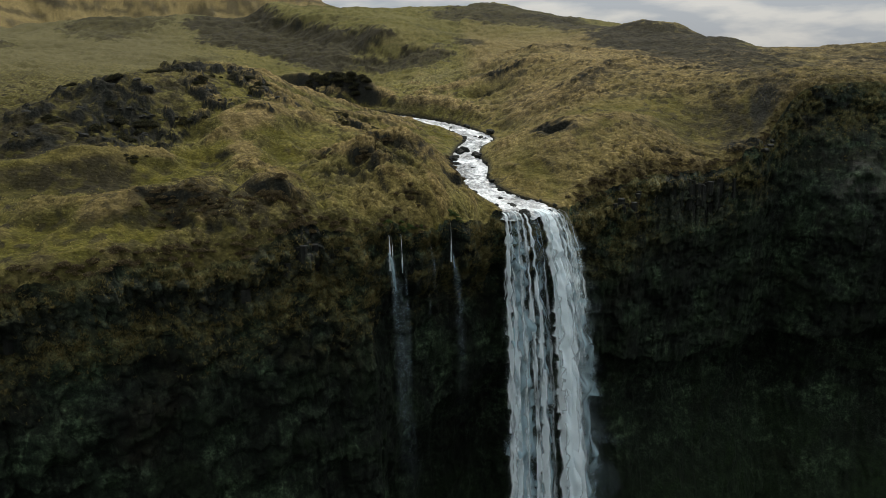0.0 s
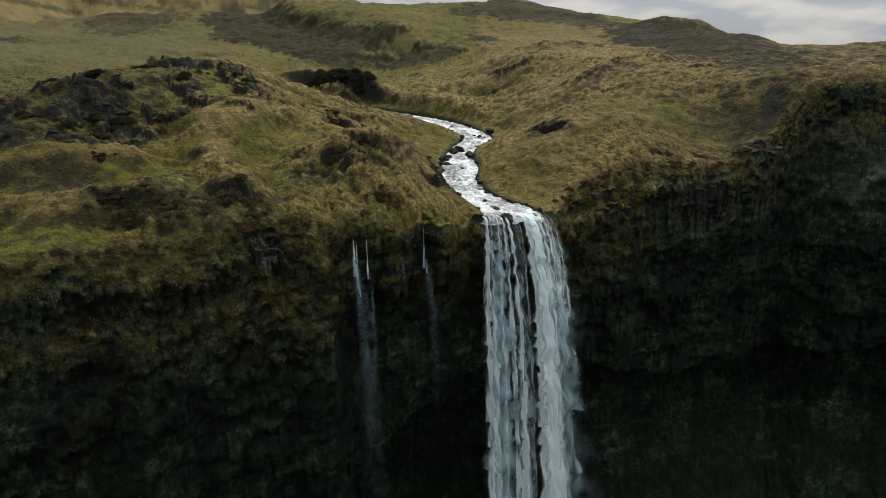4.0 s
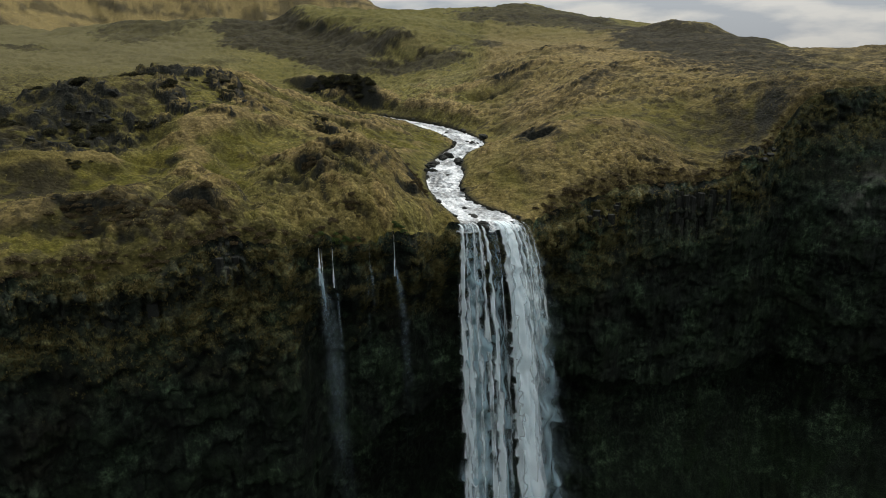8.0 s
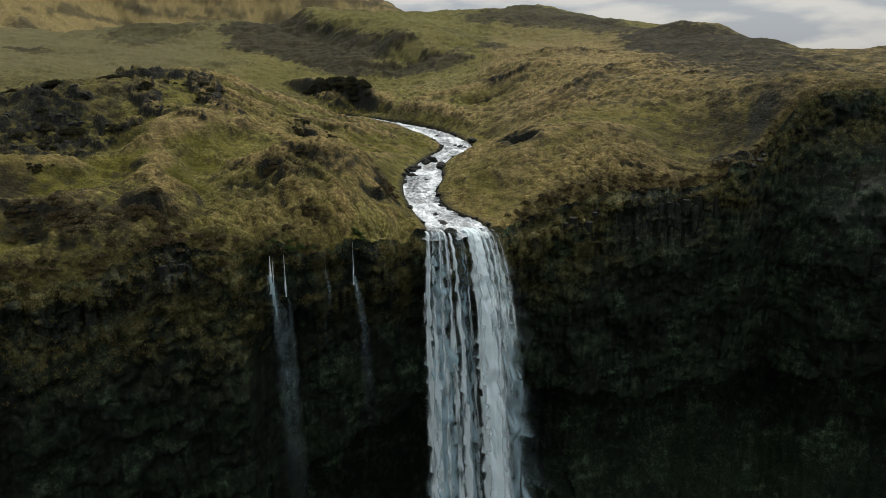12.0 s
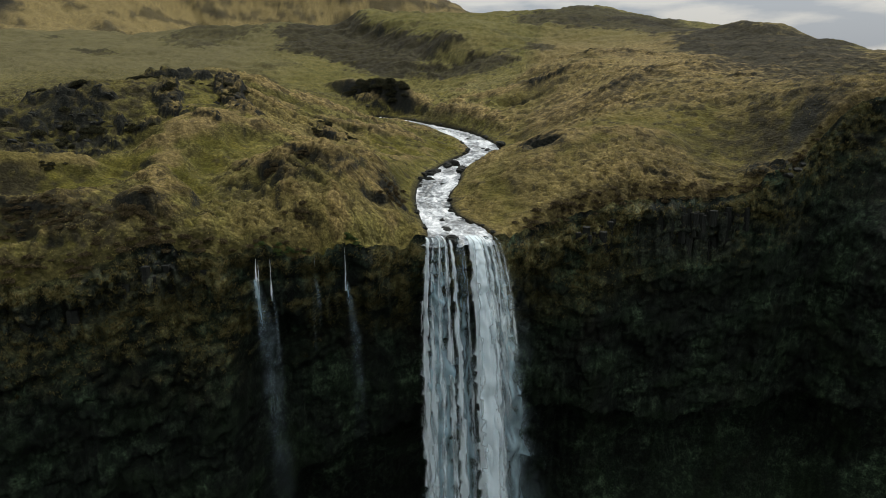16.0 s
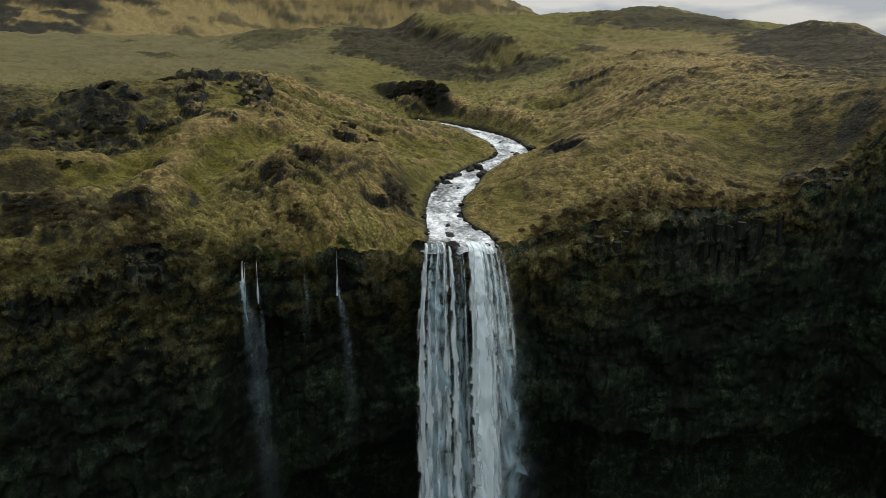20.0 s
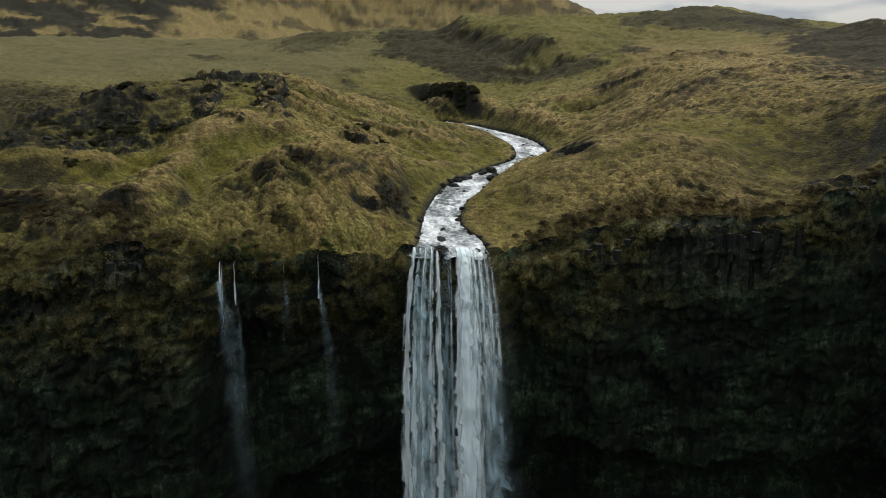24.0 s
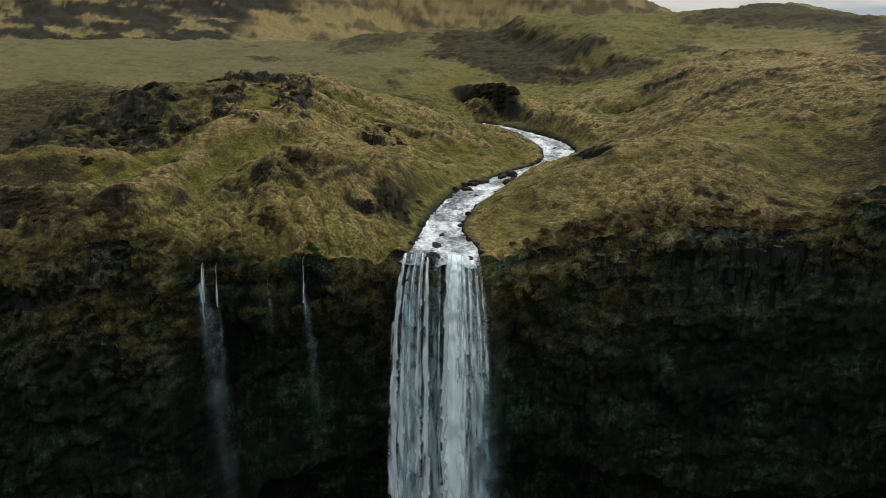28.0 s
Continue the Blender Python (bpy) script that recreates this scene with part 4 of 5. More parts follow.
rocky = np.clip(smooth(1.0, 1.5, SLOPE) * 0.8 * smooth(2, 7, D) + crags * smooth(0.40, 0.85, 0.7 * SLOPE + 0.45 * speck + 0.25 * fine_speck) + 0.55 * bank_shade + 0.6 * banks * smooth(-0.25, 0.35, fine_speck) + 0.7 * smooth(1.1, 0.1, RIVER_D) * smooth(-1.5, 0, RIVER_D + 1), 0, 1)
rocky = np.maximum(rocky, 0.9 * solid)
for width, deep, p in LINES[:2]:
    d_line, _side = line_near(X, Y, p)
    rocky = np.maximum(rocky, 0.8 * smooth(0.75 * width, 0.2, d_line) * smooth(-0.7, 0.1, fine_speck))
range_far = smooth(560, 760, dist)
scree = 0.8 * smooth(150, 260, dist) * smooth(-14, -24, np.degrees(np.arctan2(X, Y))) * (1 - dark) * (1 - range_far)
turn_of = np.degrees(np.arctan2(X, Y))
# rock ribs that run aslant down the range, in clusters and thicker towards its crest
rib_s, rib_l = 16 * turn_of + 0.56 * Z, 16 * turn_of - 0.56 * Z
ribs = 0.6 * noise2(rib_s / 22, rib_l / 50) + 0.7 * fbm2(rib_s / 14 + 5, rib_l / 24, 2)
cluster = 1.1 * fbm2(turn_of / 4.5 + 2, Z / 40, 2) + 0.7 * smooth(120, 215, Z) - 0.62
rocky = np.maximum(rocky, 0.6 * range_far * smooth(0.05, 0.75, ribs + cluster))
dry = np.maximum(dry, 0.9 * range_far)
west_hill = smooth(-41.5, -43.5, turn_of)
patch_far = fbm2(turn_of / 3.4 + 4, Z / 24 + 0.10 * turn_of, 4)
# dark green patches, the west hill's cloud shade put into the colour too
far_dark = range_far * np.clip(west_hill * smooth(-0.30, -0.02, patch_far) + smooth(0.9, 0.2, np.abs(turn_of + 42.6)) * smooth(150, 185, Z) + smooth(-37.5, -40, turn_of) * (1 - west_hill) * smooth(186, 200, Z + 22 * patch_far) + 0.5 * smooth(0.25, 0.6, patch_far), 0, 1)
scree = scree * (1 - 0.7 * far_dark)
heath_and_shade = np.clip(heath_and_shade * (1 - range_far) * (1 - 0.6 * scree * (1 - dark)) + 0.9 * far_dark, 0, 1)
rocky = np.maximum(rocky, 0.7 * far_dark)
green = green * (1 - 0.8 * scree)
green = np.maximum(green, np.maximum(0.6 * far_dark, 0.18 * smooth(22, 50, X) * smooth(-0.5, 0.4, patchy) * smooth(260, 180, dist)))
calm = np.clip(0.6 * green + smooth(190, 300, dist) * (0.55 + 0.4 * green) + 0.6 * dark * smooth(190, 240, dist), 0, 0.95)
Z = Z - 0.75 * green * hummocks * smooth(0, 2, D)      # close-cropped green turf is even
PLATEAU = grid_mesh("ground", X, Y, Z, GRASS, [("heath_and_shade", heath_and_shade), ("green", green), ("rock", rocky), ("scree", scree), ("smooth_turf", calm), ("dry", dry), ("cushion", cushion / 0.5)])
tagged(PLATEAU, "rolling moorland of straw-coloured tussock grass above the cliffs", "ground", kind="structure")

# ---- cliffs ----
ROWS_DOWN = 250
v = (np.arange(ROWS_DOWN) / (ROWS_DOWN - 1))[:, None]
z_rim = Z[0][None, :]
z_foot = -3.0
azd = np.degrees(AZ)[None, :]
depth = v * (z_rim - z_foot)
zc = z_rim - depth
left = smooth(-21, -30, azd)                      # the broken, grassy west wall
right = smooth(-3, 4, azd)                        # the sheer east wall
behind = (1 - left) * (1 - right)                 # the hollow behind the falls
wx, wy = CENTRE[0] + RIM_AT * np.sin(AZ), CENTRE[1] + RIM_AT * np.cos(AZ)
wx, wy = np.broadcast_to(wx[None, :], zc.shape), np.broadcast_to(wy[None, :], zc.shape)
out = left * (0.5 * smooth(0.5, 2, depth) + 4.2 * smooth(4, 14, depth) + 1.5 * smooth(14, 32, depth) + 3 * smooth(32, 60, depth))
sheer = smooth(4.5, 6, azd) * smooth(15, 13, azd)     # the colonnade stands upright
out = out + right * (1.5 * (1 - sheer) * smooth(0.3, 5, depth) + 1.2 * sheer * smooth(0.2, 1.4, depth) + 1.4 * smooth(3, 18, depth)) + 1.6 * smooth(-6, -4, azd) * smooth(6, 4, azd) * smooth(0.0, 6.5, depth)
out = out - 1.5 * smooth(-27.5, -25.5, azd) * smooth(-14.5, -16.5, azd) * smooth(0.8, 3, depth)     # the wet recess of the side falls
hummock = np.abs(noise3(wx / 1.3, wy / 1.3, zc / 1.1)) * smooth(7.5, 4.0, depth) * smooth(0.0, 0.8, depth)
shelf = np.abs(noise3(wx / 1.9 + 5, wy / 1.9, zc / 1.4)) * smooth(-40, -34, azd) * smooth(-19, -22, azd) * smooth(22, 12, depth) * smooth(1, 3, depth)
out = out + 1.3 * hummock * (1 - 0.85 * behind) + 1.3 * shelf
out = out + behind * (0.9 * smooth(0.2, 3.5, depth) - 4.3 * smooth(5, 12, depth) + 1.4 * smooth(11, 22, depth))
spur = smooth(13.5, 17, azd) * smooth(60, 30, azd)  # the ridge that falls away below the peak
out = out + spur * 22 * smooth(2, 26, depth) * smooth(15, 25, azd)
# caves under the hanging rock, and green slopes at their foot
roof = np.interp(azd, [-40, -27, -22, -14, -4, 2, 8, 14, 22, 36], [6, 18, 31, 33, 33, 33, 28, 27, 31, 38])
cave = smooth(0.0, 3.0, roof - zc) * smooth(-32, -22, azd)
out = out - cave * (9 + 3 * behind)
foot = smooth(20, -3, zc)
out = out + foot * (26 * smooth(-3, 6, azd) + 6 * behind) + 10 * foot * left
lump = fbm3(wx / 7.0, wy / 7.0, zc / 4.2, 4)
blocks = np.abs(fbm3(wx / 2.2 + 9, wy / 2.2, zc / 1.5, 3))
strata = noise3(wx / 30, wy / 30, zc / 2.6) * 0.9
beds = zc / 4.6 + 1.6 * fbm3(wx / 18, wy / 18, zc / 20, 3)
beds = np.abs((beds % 1.0) - 0.12)                     # a ledge on every bed, an undercut beneath it
joints = np.abs(noise3(wx / 1.5, wy / 1.5, zc / 9.0 + 4))
away = smooth(0.0, 2.5, depth)
knobs = noise3(wx / 0.8, wy / 0.8, zc / 0.65 + 3)
# cushions of grass and moss that hang on the broken ledges
along = azd * (RIM_AT * math.pi / 180)[None, :]
sway = 0.6 * noise2(along / 2.4, zc / 2.0)
pad, pad_own = cells((along + sway) / 1.35 + 40, (zc - sway) / 0.85)
pad = np.sqrt(np.clip(1 - (pad / 0.66) ** 2, 0, 1)) * (0.45 + 0.75 * pad_own)
grown = smooth(-0.45, 0.2, fbm2(along / 9 + 3, zc / 5, 3)) * np.clip(left * smooth(10, 5, depth) + right * smooth(11, 5, depth) + behind * smooth(9, 4, depth), 0, 1) * smooth(0.6, 2.2, depth) * (1 - smooth(-27.5, -25.5, azd) * smooth(-14.5, -16.5, azd))
column_zone = np.clip(smooth(5, 6.5, azd) * smooth(15, 12.5, azd) * smooth(10.5, 7.5, depth) + 0.8 * smooth(-60, -57, azd) * smooth(-27, -30, azd) * smooth(6.5, 4.5, depth), 0, 1) * smooth(1.2, 2.2, depth)
_edge, post = cells(along / 0.75 + 60, np.floor(zc / 4.2 + 2.0 * np.sin(along / 3.1)) + 0.5 + 0 * along)
posts = column_zone * (1.3 * post - 0.65)
slab, slab_own = cells(along / 2.3 + 11, zc / 3.4 + 0.4 * np.sin(along / 6))
slab = (slab_own - 0.5) * smooth(0.75, 0.5, slab) * (1 - grown) * smooth(2, 5, depth)
out = out + away * (1.3 * lump + 0.8 * blocks + 0.7 * strata + 0.2 * knobs + 0.55 * (0.5 - beds) * smooth(-0.5, 0.6, noise3(wx / 11, wy / 11, zc / 7)) + 0.7 * joints + 0.75 * grown * pad * (1 - 0.8 * column_zone) + 0.9 * slab * (1 - column_zone) + posts)
Rc = RIM_AT[None, :] - out
Xc, Yc = CENTRE[0] + Rc * np.sin(AZ)[None, :], CENTRE[1] + Rc * np.cos(AZ)[None, :]
Zc = zc + 0.5 * away * noise3(wx / 1.4, wy / 1.4, zc / 1.4 + 7)
dzv = np.gradient(Rc, axis=0) / np.minimum(np.gradient(zc, axis=0), -0.05)
ledge = smooth(0.15, 1.0, dzv)
hung = smooth(-5.2, -4.0, azd) * smooth(12, 3, azd) * smooth(17, 6, depth) * (0.6 + 0.6 * smooth(8, 0, azd)) + smooth(-18.5, -16, azd) * smooth(-11, -13, azd) * smooth(13, 7, depth) + 0.9 * left * smooth(12, 8, depth) * smooth(3.0, 5.0, depth) * smooth(-0.3, 0.4, lump)
moss = np.clip(smooth(3.6, 0.8, depth) + 0.6 * smooth(-38, -33, azd) * smooth(-19, -22, azd) * smooth(15, 6, depth) * smooth(-0.4, 0.25, lump) + 0.8 * right * smooth(7, 3, depth) * smooth(0.05, 0.4, hummock) + 0.7 * smooth(-22, -19.5, azd) * smooth(-5, -8, azd) * smooth(15, 5, depth) * smooth(-0.5, 0.3, strata) + 0.8 * hung + ledge * smooth(18, 6, depth) * (0.3 + 0.35 * left), 0, 1) * smooth(-0.5, 0.25, fbm3(wx / 5, wy / 5, zc / 3.0, 3)) * (1 - 0.85 * smooth(-31, -38, azd) * smooth(5, 11, depth))
moss = np.clip(np.maximum(moss * (0.45 + 0.55 * pad), 0.85 * grown * smooth(0.25, 0.8, pad)), 0, 1) * (1 - 0.8 * column_zone)
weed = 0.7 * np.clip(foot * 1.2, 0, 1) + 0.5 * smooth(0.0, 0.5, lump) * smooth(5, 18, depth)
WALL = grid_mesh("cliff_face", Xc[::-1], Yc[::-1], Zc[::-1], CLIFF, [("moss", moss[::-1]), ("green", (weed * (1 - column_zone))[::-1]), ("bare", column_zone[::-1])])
tagged(WALL, "dark basalt cliff with mossy ledges round the plunge hollow", "cliff", kind="structure")

# ---- valley floor ----
n = 160
ang = np.linspace(0, 2 * np.pi, n)[None, :]
rad = np.concatenate([[0.01], np.geomspace(4, 4500, 70)])[:, None]
Xv, Yv = CENTRE[0] + rad * np.sin(ang), CENTRE[1] + rad * np.cos(ang)
Zv = -0.6 + 0.8 * fbm2(Xv / 20, Yv / 20, 3) * smooth(900, 60, rad) - 4 * smooth(400, 1500, rad)
VALLEY = grid_mesh("valley_ground", Xv[::-1], Yv[::-1], Zv[::-1], CLIFF, [("moss", Zv * 0), ("green", Zv * 0 + 0.9)])
tagged(VALLEY, "dark green valley floor below the cliffs", "ground", kind="structure")


# ---- river ----
def river_sheet():
    p = catmull(RIVER_LINE, 40)
    tan = np.gradient(p[:, :2], axis=0)
    tan /= np.linalg.norm(tan, axis=1)[:, None]
    side = np.stack([-tan[:, 1], tan[:, 0]], 1)
    u = np.linspace(-0.5, 0.5, 56)[None, :]
    w = (p[:, 3] + 0.9)[:, None]
    Xr, Yr = p[:, 0][:, None] + u * w * side[:, 0][:, None], p[:, 1][:, None] + u * w * side[:, 1][:, None]
    along = np.concatenate([[0], np.cumsum(np.hypot(*np.diff(p[:, :2], axis=0).T))])[:, None] + 0 * u
    Zr = p[:, 2][:, None] + 0 * u
    lip = smooth(3.2, 0.0, along)                       # the torn edge, where the water bends over
    reach = lip * (0.25 + 0.3 * noise2(u * 7.0 + 2.2, along * 0 + 1.1) - 1.0 * np.abs(2 * u) ** 5)
    reach = reach - lip * 1.5 * np.exp(-((u - 0.11) / 0.05) ** 2)      # a rock splits the lip
    Xr, Yr = Xr + 0.48 * reach, Yr - 0.88 * reach
    Zr = Zr - (0.45 + 0.2 * np.abs(noise2(u * 9.0, along * 0 + 4.4))) * smooth(2.4, 0.0, along) ** 2
    stairs = 0.30 * np.abs(noise2(along / 2.6, u * 3)) + 0.16 * fbm2(along / 0.8, u * w / 1.1, 3)
    Zr = Zr - 0.15 + stairs
    foam = 0.5 + 0.9 * fbm2(along / 5.0, u * 2.2, 3)
    return grid_mesh("water", Xr[::-1], Yr[::-1], Zr[::-1], RIVER, [("foam", foam[::-1])])


tagged(river_sheet(), "white rapids of a shallow river running to the lip", "river", kind="structure")


def fall_material(name, tone, torn):
    """Falling water: white where it is dense, clear where it is torn."""
    m, nd, lk, bs = material(name, 0.5)
    bs.inputs["Base Color"].default_value = tone
    bs.inputs["Transmission Weight"].default_value = 0.0
    trl = nd.new("ShaderNodeBsdfTranslucent")
    trl.inputs["Color"].default_value = tone
    body = nd.new("ShaderNodeMixShader")
    body.inputs[0].default_value = 0.5
    lk.new(bs.outputs[0], body.inputs[1])
    lk.new(trl.outputs[0], body.inputs[2])
    clear = nd.new("ShaderNodeBsdfTransparent")
    mixed = nd.new("ShaderNodeMixShader")
    threads = n_noise(nd, lk, 1.0, 6, 0.65, stretch=(2.0, 2.0, 0.55))
    drops = n_noise(nd, lk, 1.0, 5, 0.7, stretch=(9.0, 9.0, 3.2))
    t = n_math(nd, lk, 'ADD', n_math(nd, lk, 'MULTIPLY', threads, 0.55), n_math(nd, lk, 'MULTIPLY', drops, 0.45))
    t = n_math(nd, lk, 'ADD', n_math(nd, lk, 'MULTIPLY', n_math(nd, lk, 'SUBTRACT', t, 0.5), torn), 0.15)
    dense = n_attr(nd, "dense")
    a = n_math(nd, lk, 'MULTIPLY', n_math(nd, lk, 'ADD', t, n_math(nd, lk, 'MULTIPLY', dense, 0.95)), n_math(nd, lk, 'MULTIPLY', dense, 1.15), clamp=True)
    lk.new(a, mixed.inputs[0])
    lk.new(clear.outputs[0], mixed.inputs[1])
    lk.new(body.outputs[0], mixed.inputs[2])
    lk.new(mixed.outputs[0], nd["Material Output"].inputs["Surface"])
    return m


FALL = fall_material("falling_water", (0.86, 0.945, 0.97, 1), 3.2)
VEIL = fall_material("drifting_spray", (0.47, 0.63, 0.69, 1), 1.2)
G = 9.81
FLOW = Vector((0.48, -0.88, 0)).normalized()


def child(ob, parent):
    ob.parent = parent
    ob.matrix_parent_inverse = parent.matrix_world.inverted()
    return ob


def strand(name, parent, top, across, speed, flow, z_end, w0, w1, strength, bulge, seed, fade_from=0.0, fade_to=0.0, rows=150, cols=14, drift=0.0, gather=False, lean=False):
    """One rope or veil of a fall: a bowed sheet that follows the water's arc."""
    t_end = math.sqrt(2 * (top[2] - z_end) / G)
    s = np.linspace(0, 1, rows)[:, None]
    t = -0.35 + (t_end + 0.35) * s ** 0.8
    a = np.linspace(-1, 1, cols)[None, :]
    t, ahead = np.maximum(t, 0), t
    fall = 0.5 * G * t * t
    w = w0 + (w1 - w0) * (t / t_end) ** 1.3
    w = w * (1 + 0.16 * noise2(t * 3.0 + seed, t * 0 + seed * 1.7))
    mid = 0.10 * w1 * noise2(t * 1.1 + seed * 3.1, t * 0 + 5.5) * (t / t_end) + drift * (0.45 * smooth(0.0, 0.45, t / t_end) + 0.55 * (t / t_end) ** 1.6)
    off = mid + 0.5 * w * a
    front = bulge * (1 - a * a) * (w / max(w0, w1)) + 0.22 * w1 * noise2(t * 7 + seed, a * 1.5 + seed) * np.minimum(t, 1)
    ax, ay = across
    Xs = top[0] + off * ax + (speed * ahead + front) * flow[0]
    Ys = top[1] + off * ay + (speed * ahead + front) * flow[1]
    Zs = top[2] - fall - 0.25 * np.minimum(ahead, 0) + 0 * a
    # tongues of spray: each widens as it drops and ends in a point
    run = fall ** 0.85
    saw_l = (run / 3.6 + 2.2 * noise2(fall / 9 + seed, t * 0 + 2.2) + seed) % 1.0
    saw_r = (run / 3.1 + 2.2 * noise2(fall / 8 + seed, t * 0 + 7.7) + seed * 1.9) % 1.0
    reach = np.where(a < 0, 0.66 + 0.32 * saw_l * np.minimum(t, 1), (0.66 + 0.32 * saw_r * np.minimum(t, 1)))
    if lean:
        reach = np.where(a < 0, 0.80 + 0.18 * saw_l * np.minimum(t, 1), 1.0)
        edge = np.where(a < 0, smooth(reach, reach - 0.16, -a), (1 - 0.92 * smooth(-0.1, 0.95, a)))
    else:
        edge = smooth(reach, reach - 0.62, np.abs(a)) * (1 - 0.3 * np.abs(a))
    strips = (a + 1) * 0.5 * max(2.0, w1 * 1.5) + 0.4 * noise2(fall / 5 + seed, a + seed)
    tongue = np.clip(0.45 + 0.75 * noise2(strips * 0.9 + seed, run * 0.42 + 1.3 * seed) + 0.35 * noise2(strips * 2.1 + 4, run * 1.1 + seed), 0, 1)
    lace = 0.5 + 0.5 * noise2(a * 2.5 + seed * 2, t * 1.3 + seed)
    dense = strength * edge * np.clip(0.45 + 0.5 * lace + (0.75 * tongue - 0.22) * np.minimum(t, 1.0), 0.10, 1.4)
    if gather:
        dense = dense * (0.5 + 0.5 * smooth(0.15, 0.7, t / t_end))
    if fade_to > 0:
        dense = dense * (1 - smooth(fade_from, fade_to, fall))
    ob = grid_mesh(name, Xs[::-1], Ys[::-1], Zs[::-1], VEIL if name == 'veil' or gather else FALL, [("dense", dense[::-1])])
    return child(ob, parent)


def waterfall(name, x, y, z, label):
    e = new(name)
    e.location = (x, y, z)
    bpy.context.view_layer.update()
    return tagged(e, label, "waterfall")


LIP_L, LIP_R, LIP_Z = np.array((9.0, 96.4)), np.array((17.8, 97.7)), 59.3
ACROSS = (LIP_R - LIP_L) / np.linalg.norm(LIP_R - LIP_L)
main_fall = waterfall("waterfall", 13.3, 97.0, 59.2, "tall white waterfall plunging off the cliff in several ropes")


def main_strand(u, speed, w0, w1, strength, bulge, seed, drift=0.0, z_end=0.4, dz=0.0, gather=False, lean=False, fade_from=0.0, fade_to=0.0):
    p = LIP_L + u * (LIP_R - LIP_L) + 0.45 * math.sin(5.3 * seed) * np.array(FLOW[:2])
    strand("water_rope", main_fall, (p[0], p[1], LIP_Z + dz), ACROSS, speed, FLOW, z_end, w0, w1, strength, bulge, seed, fade_from=fade_from, fade_to=fade_to, rows=240, cols=22, drift=drift, gather=gather, lean=lean)


# ropes on the western side, a trickle past the rock, the dense main rope, and the torn curtain on the east
for u, speed, w0, w1, strength, seed, drift in ((-0.03, 2.7, 1.0, 2.9, 1.35, 1.3, -2.2), (0.06, 2.9, 0.8, 2.4, 1.0, 2.2, -1.9), (0.13, 2.8, 0.7, 1.9, 0.8, 2.7, -1.5), (0.22, 3.1, 0.8, 2.2, 1.05, 3.6, -0.9), (0.29, 3.2, 0.8, 2.6, 1.4, 4.1, -0.3),
                                                (0.47, 3.0, 0.3, 1.6, 0.6, 7.7, -0.3)):
    main_strand(u, speed, w0, w1, strength, 0.35, seed, drift)
main_strand(0.13, 2.5, 3.8, 8.0, 1.45, 0.5, 5.9, -1.4, gather=True)
main_strand(0.42, 2.7, 1.8, 6.0, 0.95, 0.4, 6.6, -0.4, gather=True)
main_strand(0.60, 3.5, 1.4, 3.0, 2.2, 0.55, 9.3, -0.5)
main_strand(0.66, 3.45, 1.8, 3.8, 2.6, 0.60, 8.6, -0.2)
main_strand(0.70, 3.7, 1.6, 4.2, 2.8, 0.60, 10.4, 0.0, lean=True)
for u, speed, w0, w1, strength, seed, drift, gone in ((0.78, 3.4, 1.0, 3.0, 1.0, 11.9, 0.3, 56), (0.86, 3.3, 1.0, 2.6, 0.85, 13.1, 0.7, 38), (0.94, 3.2, 0.9, 2.3, 0.70, 14.0, 1.1, 30), (1.0, 3.0, 0.7, 1.8, 0.60, 14.9, 1.4, 24)):
    main_strand(u, speed, w0, w1, strength, 0.40, seed, drift, fade_from=6, fade_to=gone)
main_strand(0.82, 2.8, 3.4, 8.4, 0.9, 0.6, 16.7, 1.8, gather=True)
main_strand(0.80, 2.3, 4.5, 17.0, 0.22, 0.6, 18.7, 3.2, gather=True)


def side_fall(parts, label, x, y, z):
    e = waterfall("side_waterfall", x, y, z, label)
    for name, top, zend, w0, w1, strength, seed, f0, f1, speed in parts:
        strand(name, e, top, (0.82, 0.57), speed, (0.3, -0.95), zend, w0, w1, strength, 0.15, seed, f0, f1, rows=110, cols=11, drift=0.38 * w1 if name == 'veil' else 0.0)
    return tagged(e, group="thin falls beside the main one")


side_fall([("jet", (-6.6, 79.4, 60.2), 56.0, 0.16, 0.85, 0.95, 21.0, 0, 0, 0.5), ("jet", (-6.3, 79.4, 60.1), 56.0, 0.08, 0.45, 0.7, 21.7, 0, 0, 0.6), ("veil", (-6.6, 78.9, 58.0), 10, 1.9, 6.2, 0.36, 22.0, 8, 42, 0.75), ("veil", (-6.6, 78.8, 58.1), 45, 1.0, 2.0, 0.75, 23.0, 2, 10, 0.8)],
          "thin white side fall spreading over a ledge into a veil", -6.5, 80, 59.3)
side_fall([("jet", (-5.2, 80.1, 60.2), 55.5, 0.12, 0.40, 0.8, 24.0, 0, 0, 0.5), ("veil", (-5.1, 79.8, 57.4), 30, 0.35, 2.0, 0.4, 25.0, 3, 20, 0.8)],
          "narrow slanting side fall beside the mossy rim", -5.2, 80.7, 59.4)
side_fall([("jet", (-1.6, 84.0, 59.7), 56.8, 0.07, 0.10, 0.55, 26.0, 0, 0, 0.2), ("veil", (-1.5, 83.7, 57.0), 45, 0.7, 1.3, 0.5, 27.0, 0.5, 7, 0.4), ("veil", (-1.9, 83.7, 56.4), 40, 0.12, 0.3, 0.4, 27.6, 3, 12, 0.4)],
          "thin trickle dripping from the overhanging turf", -1.6, 84, 59.7)
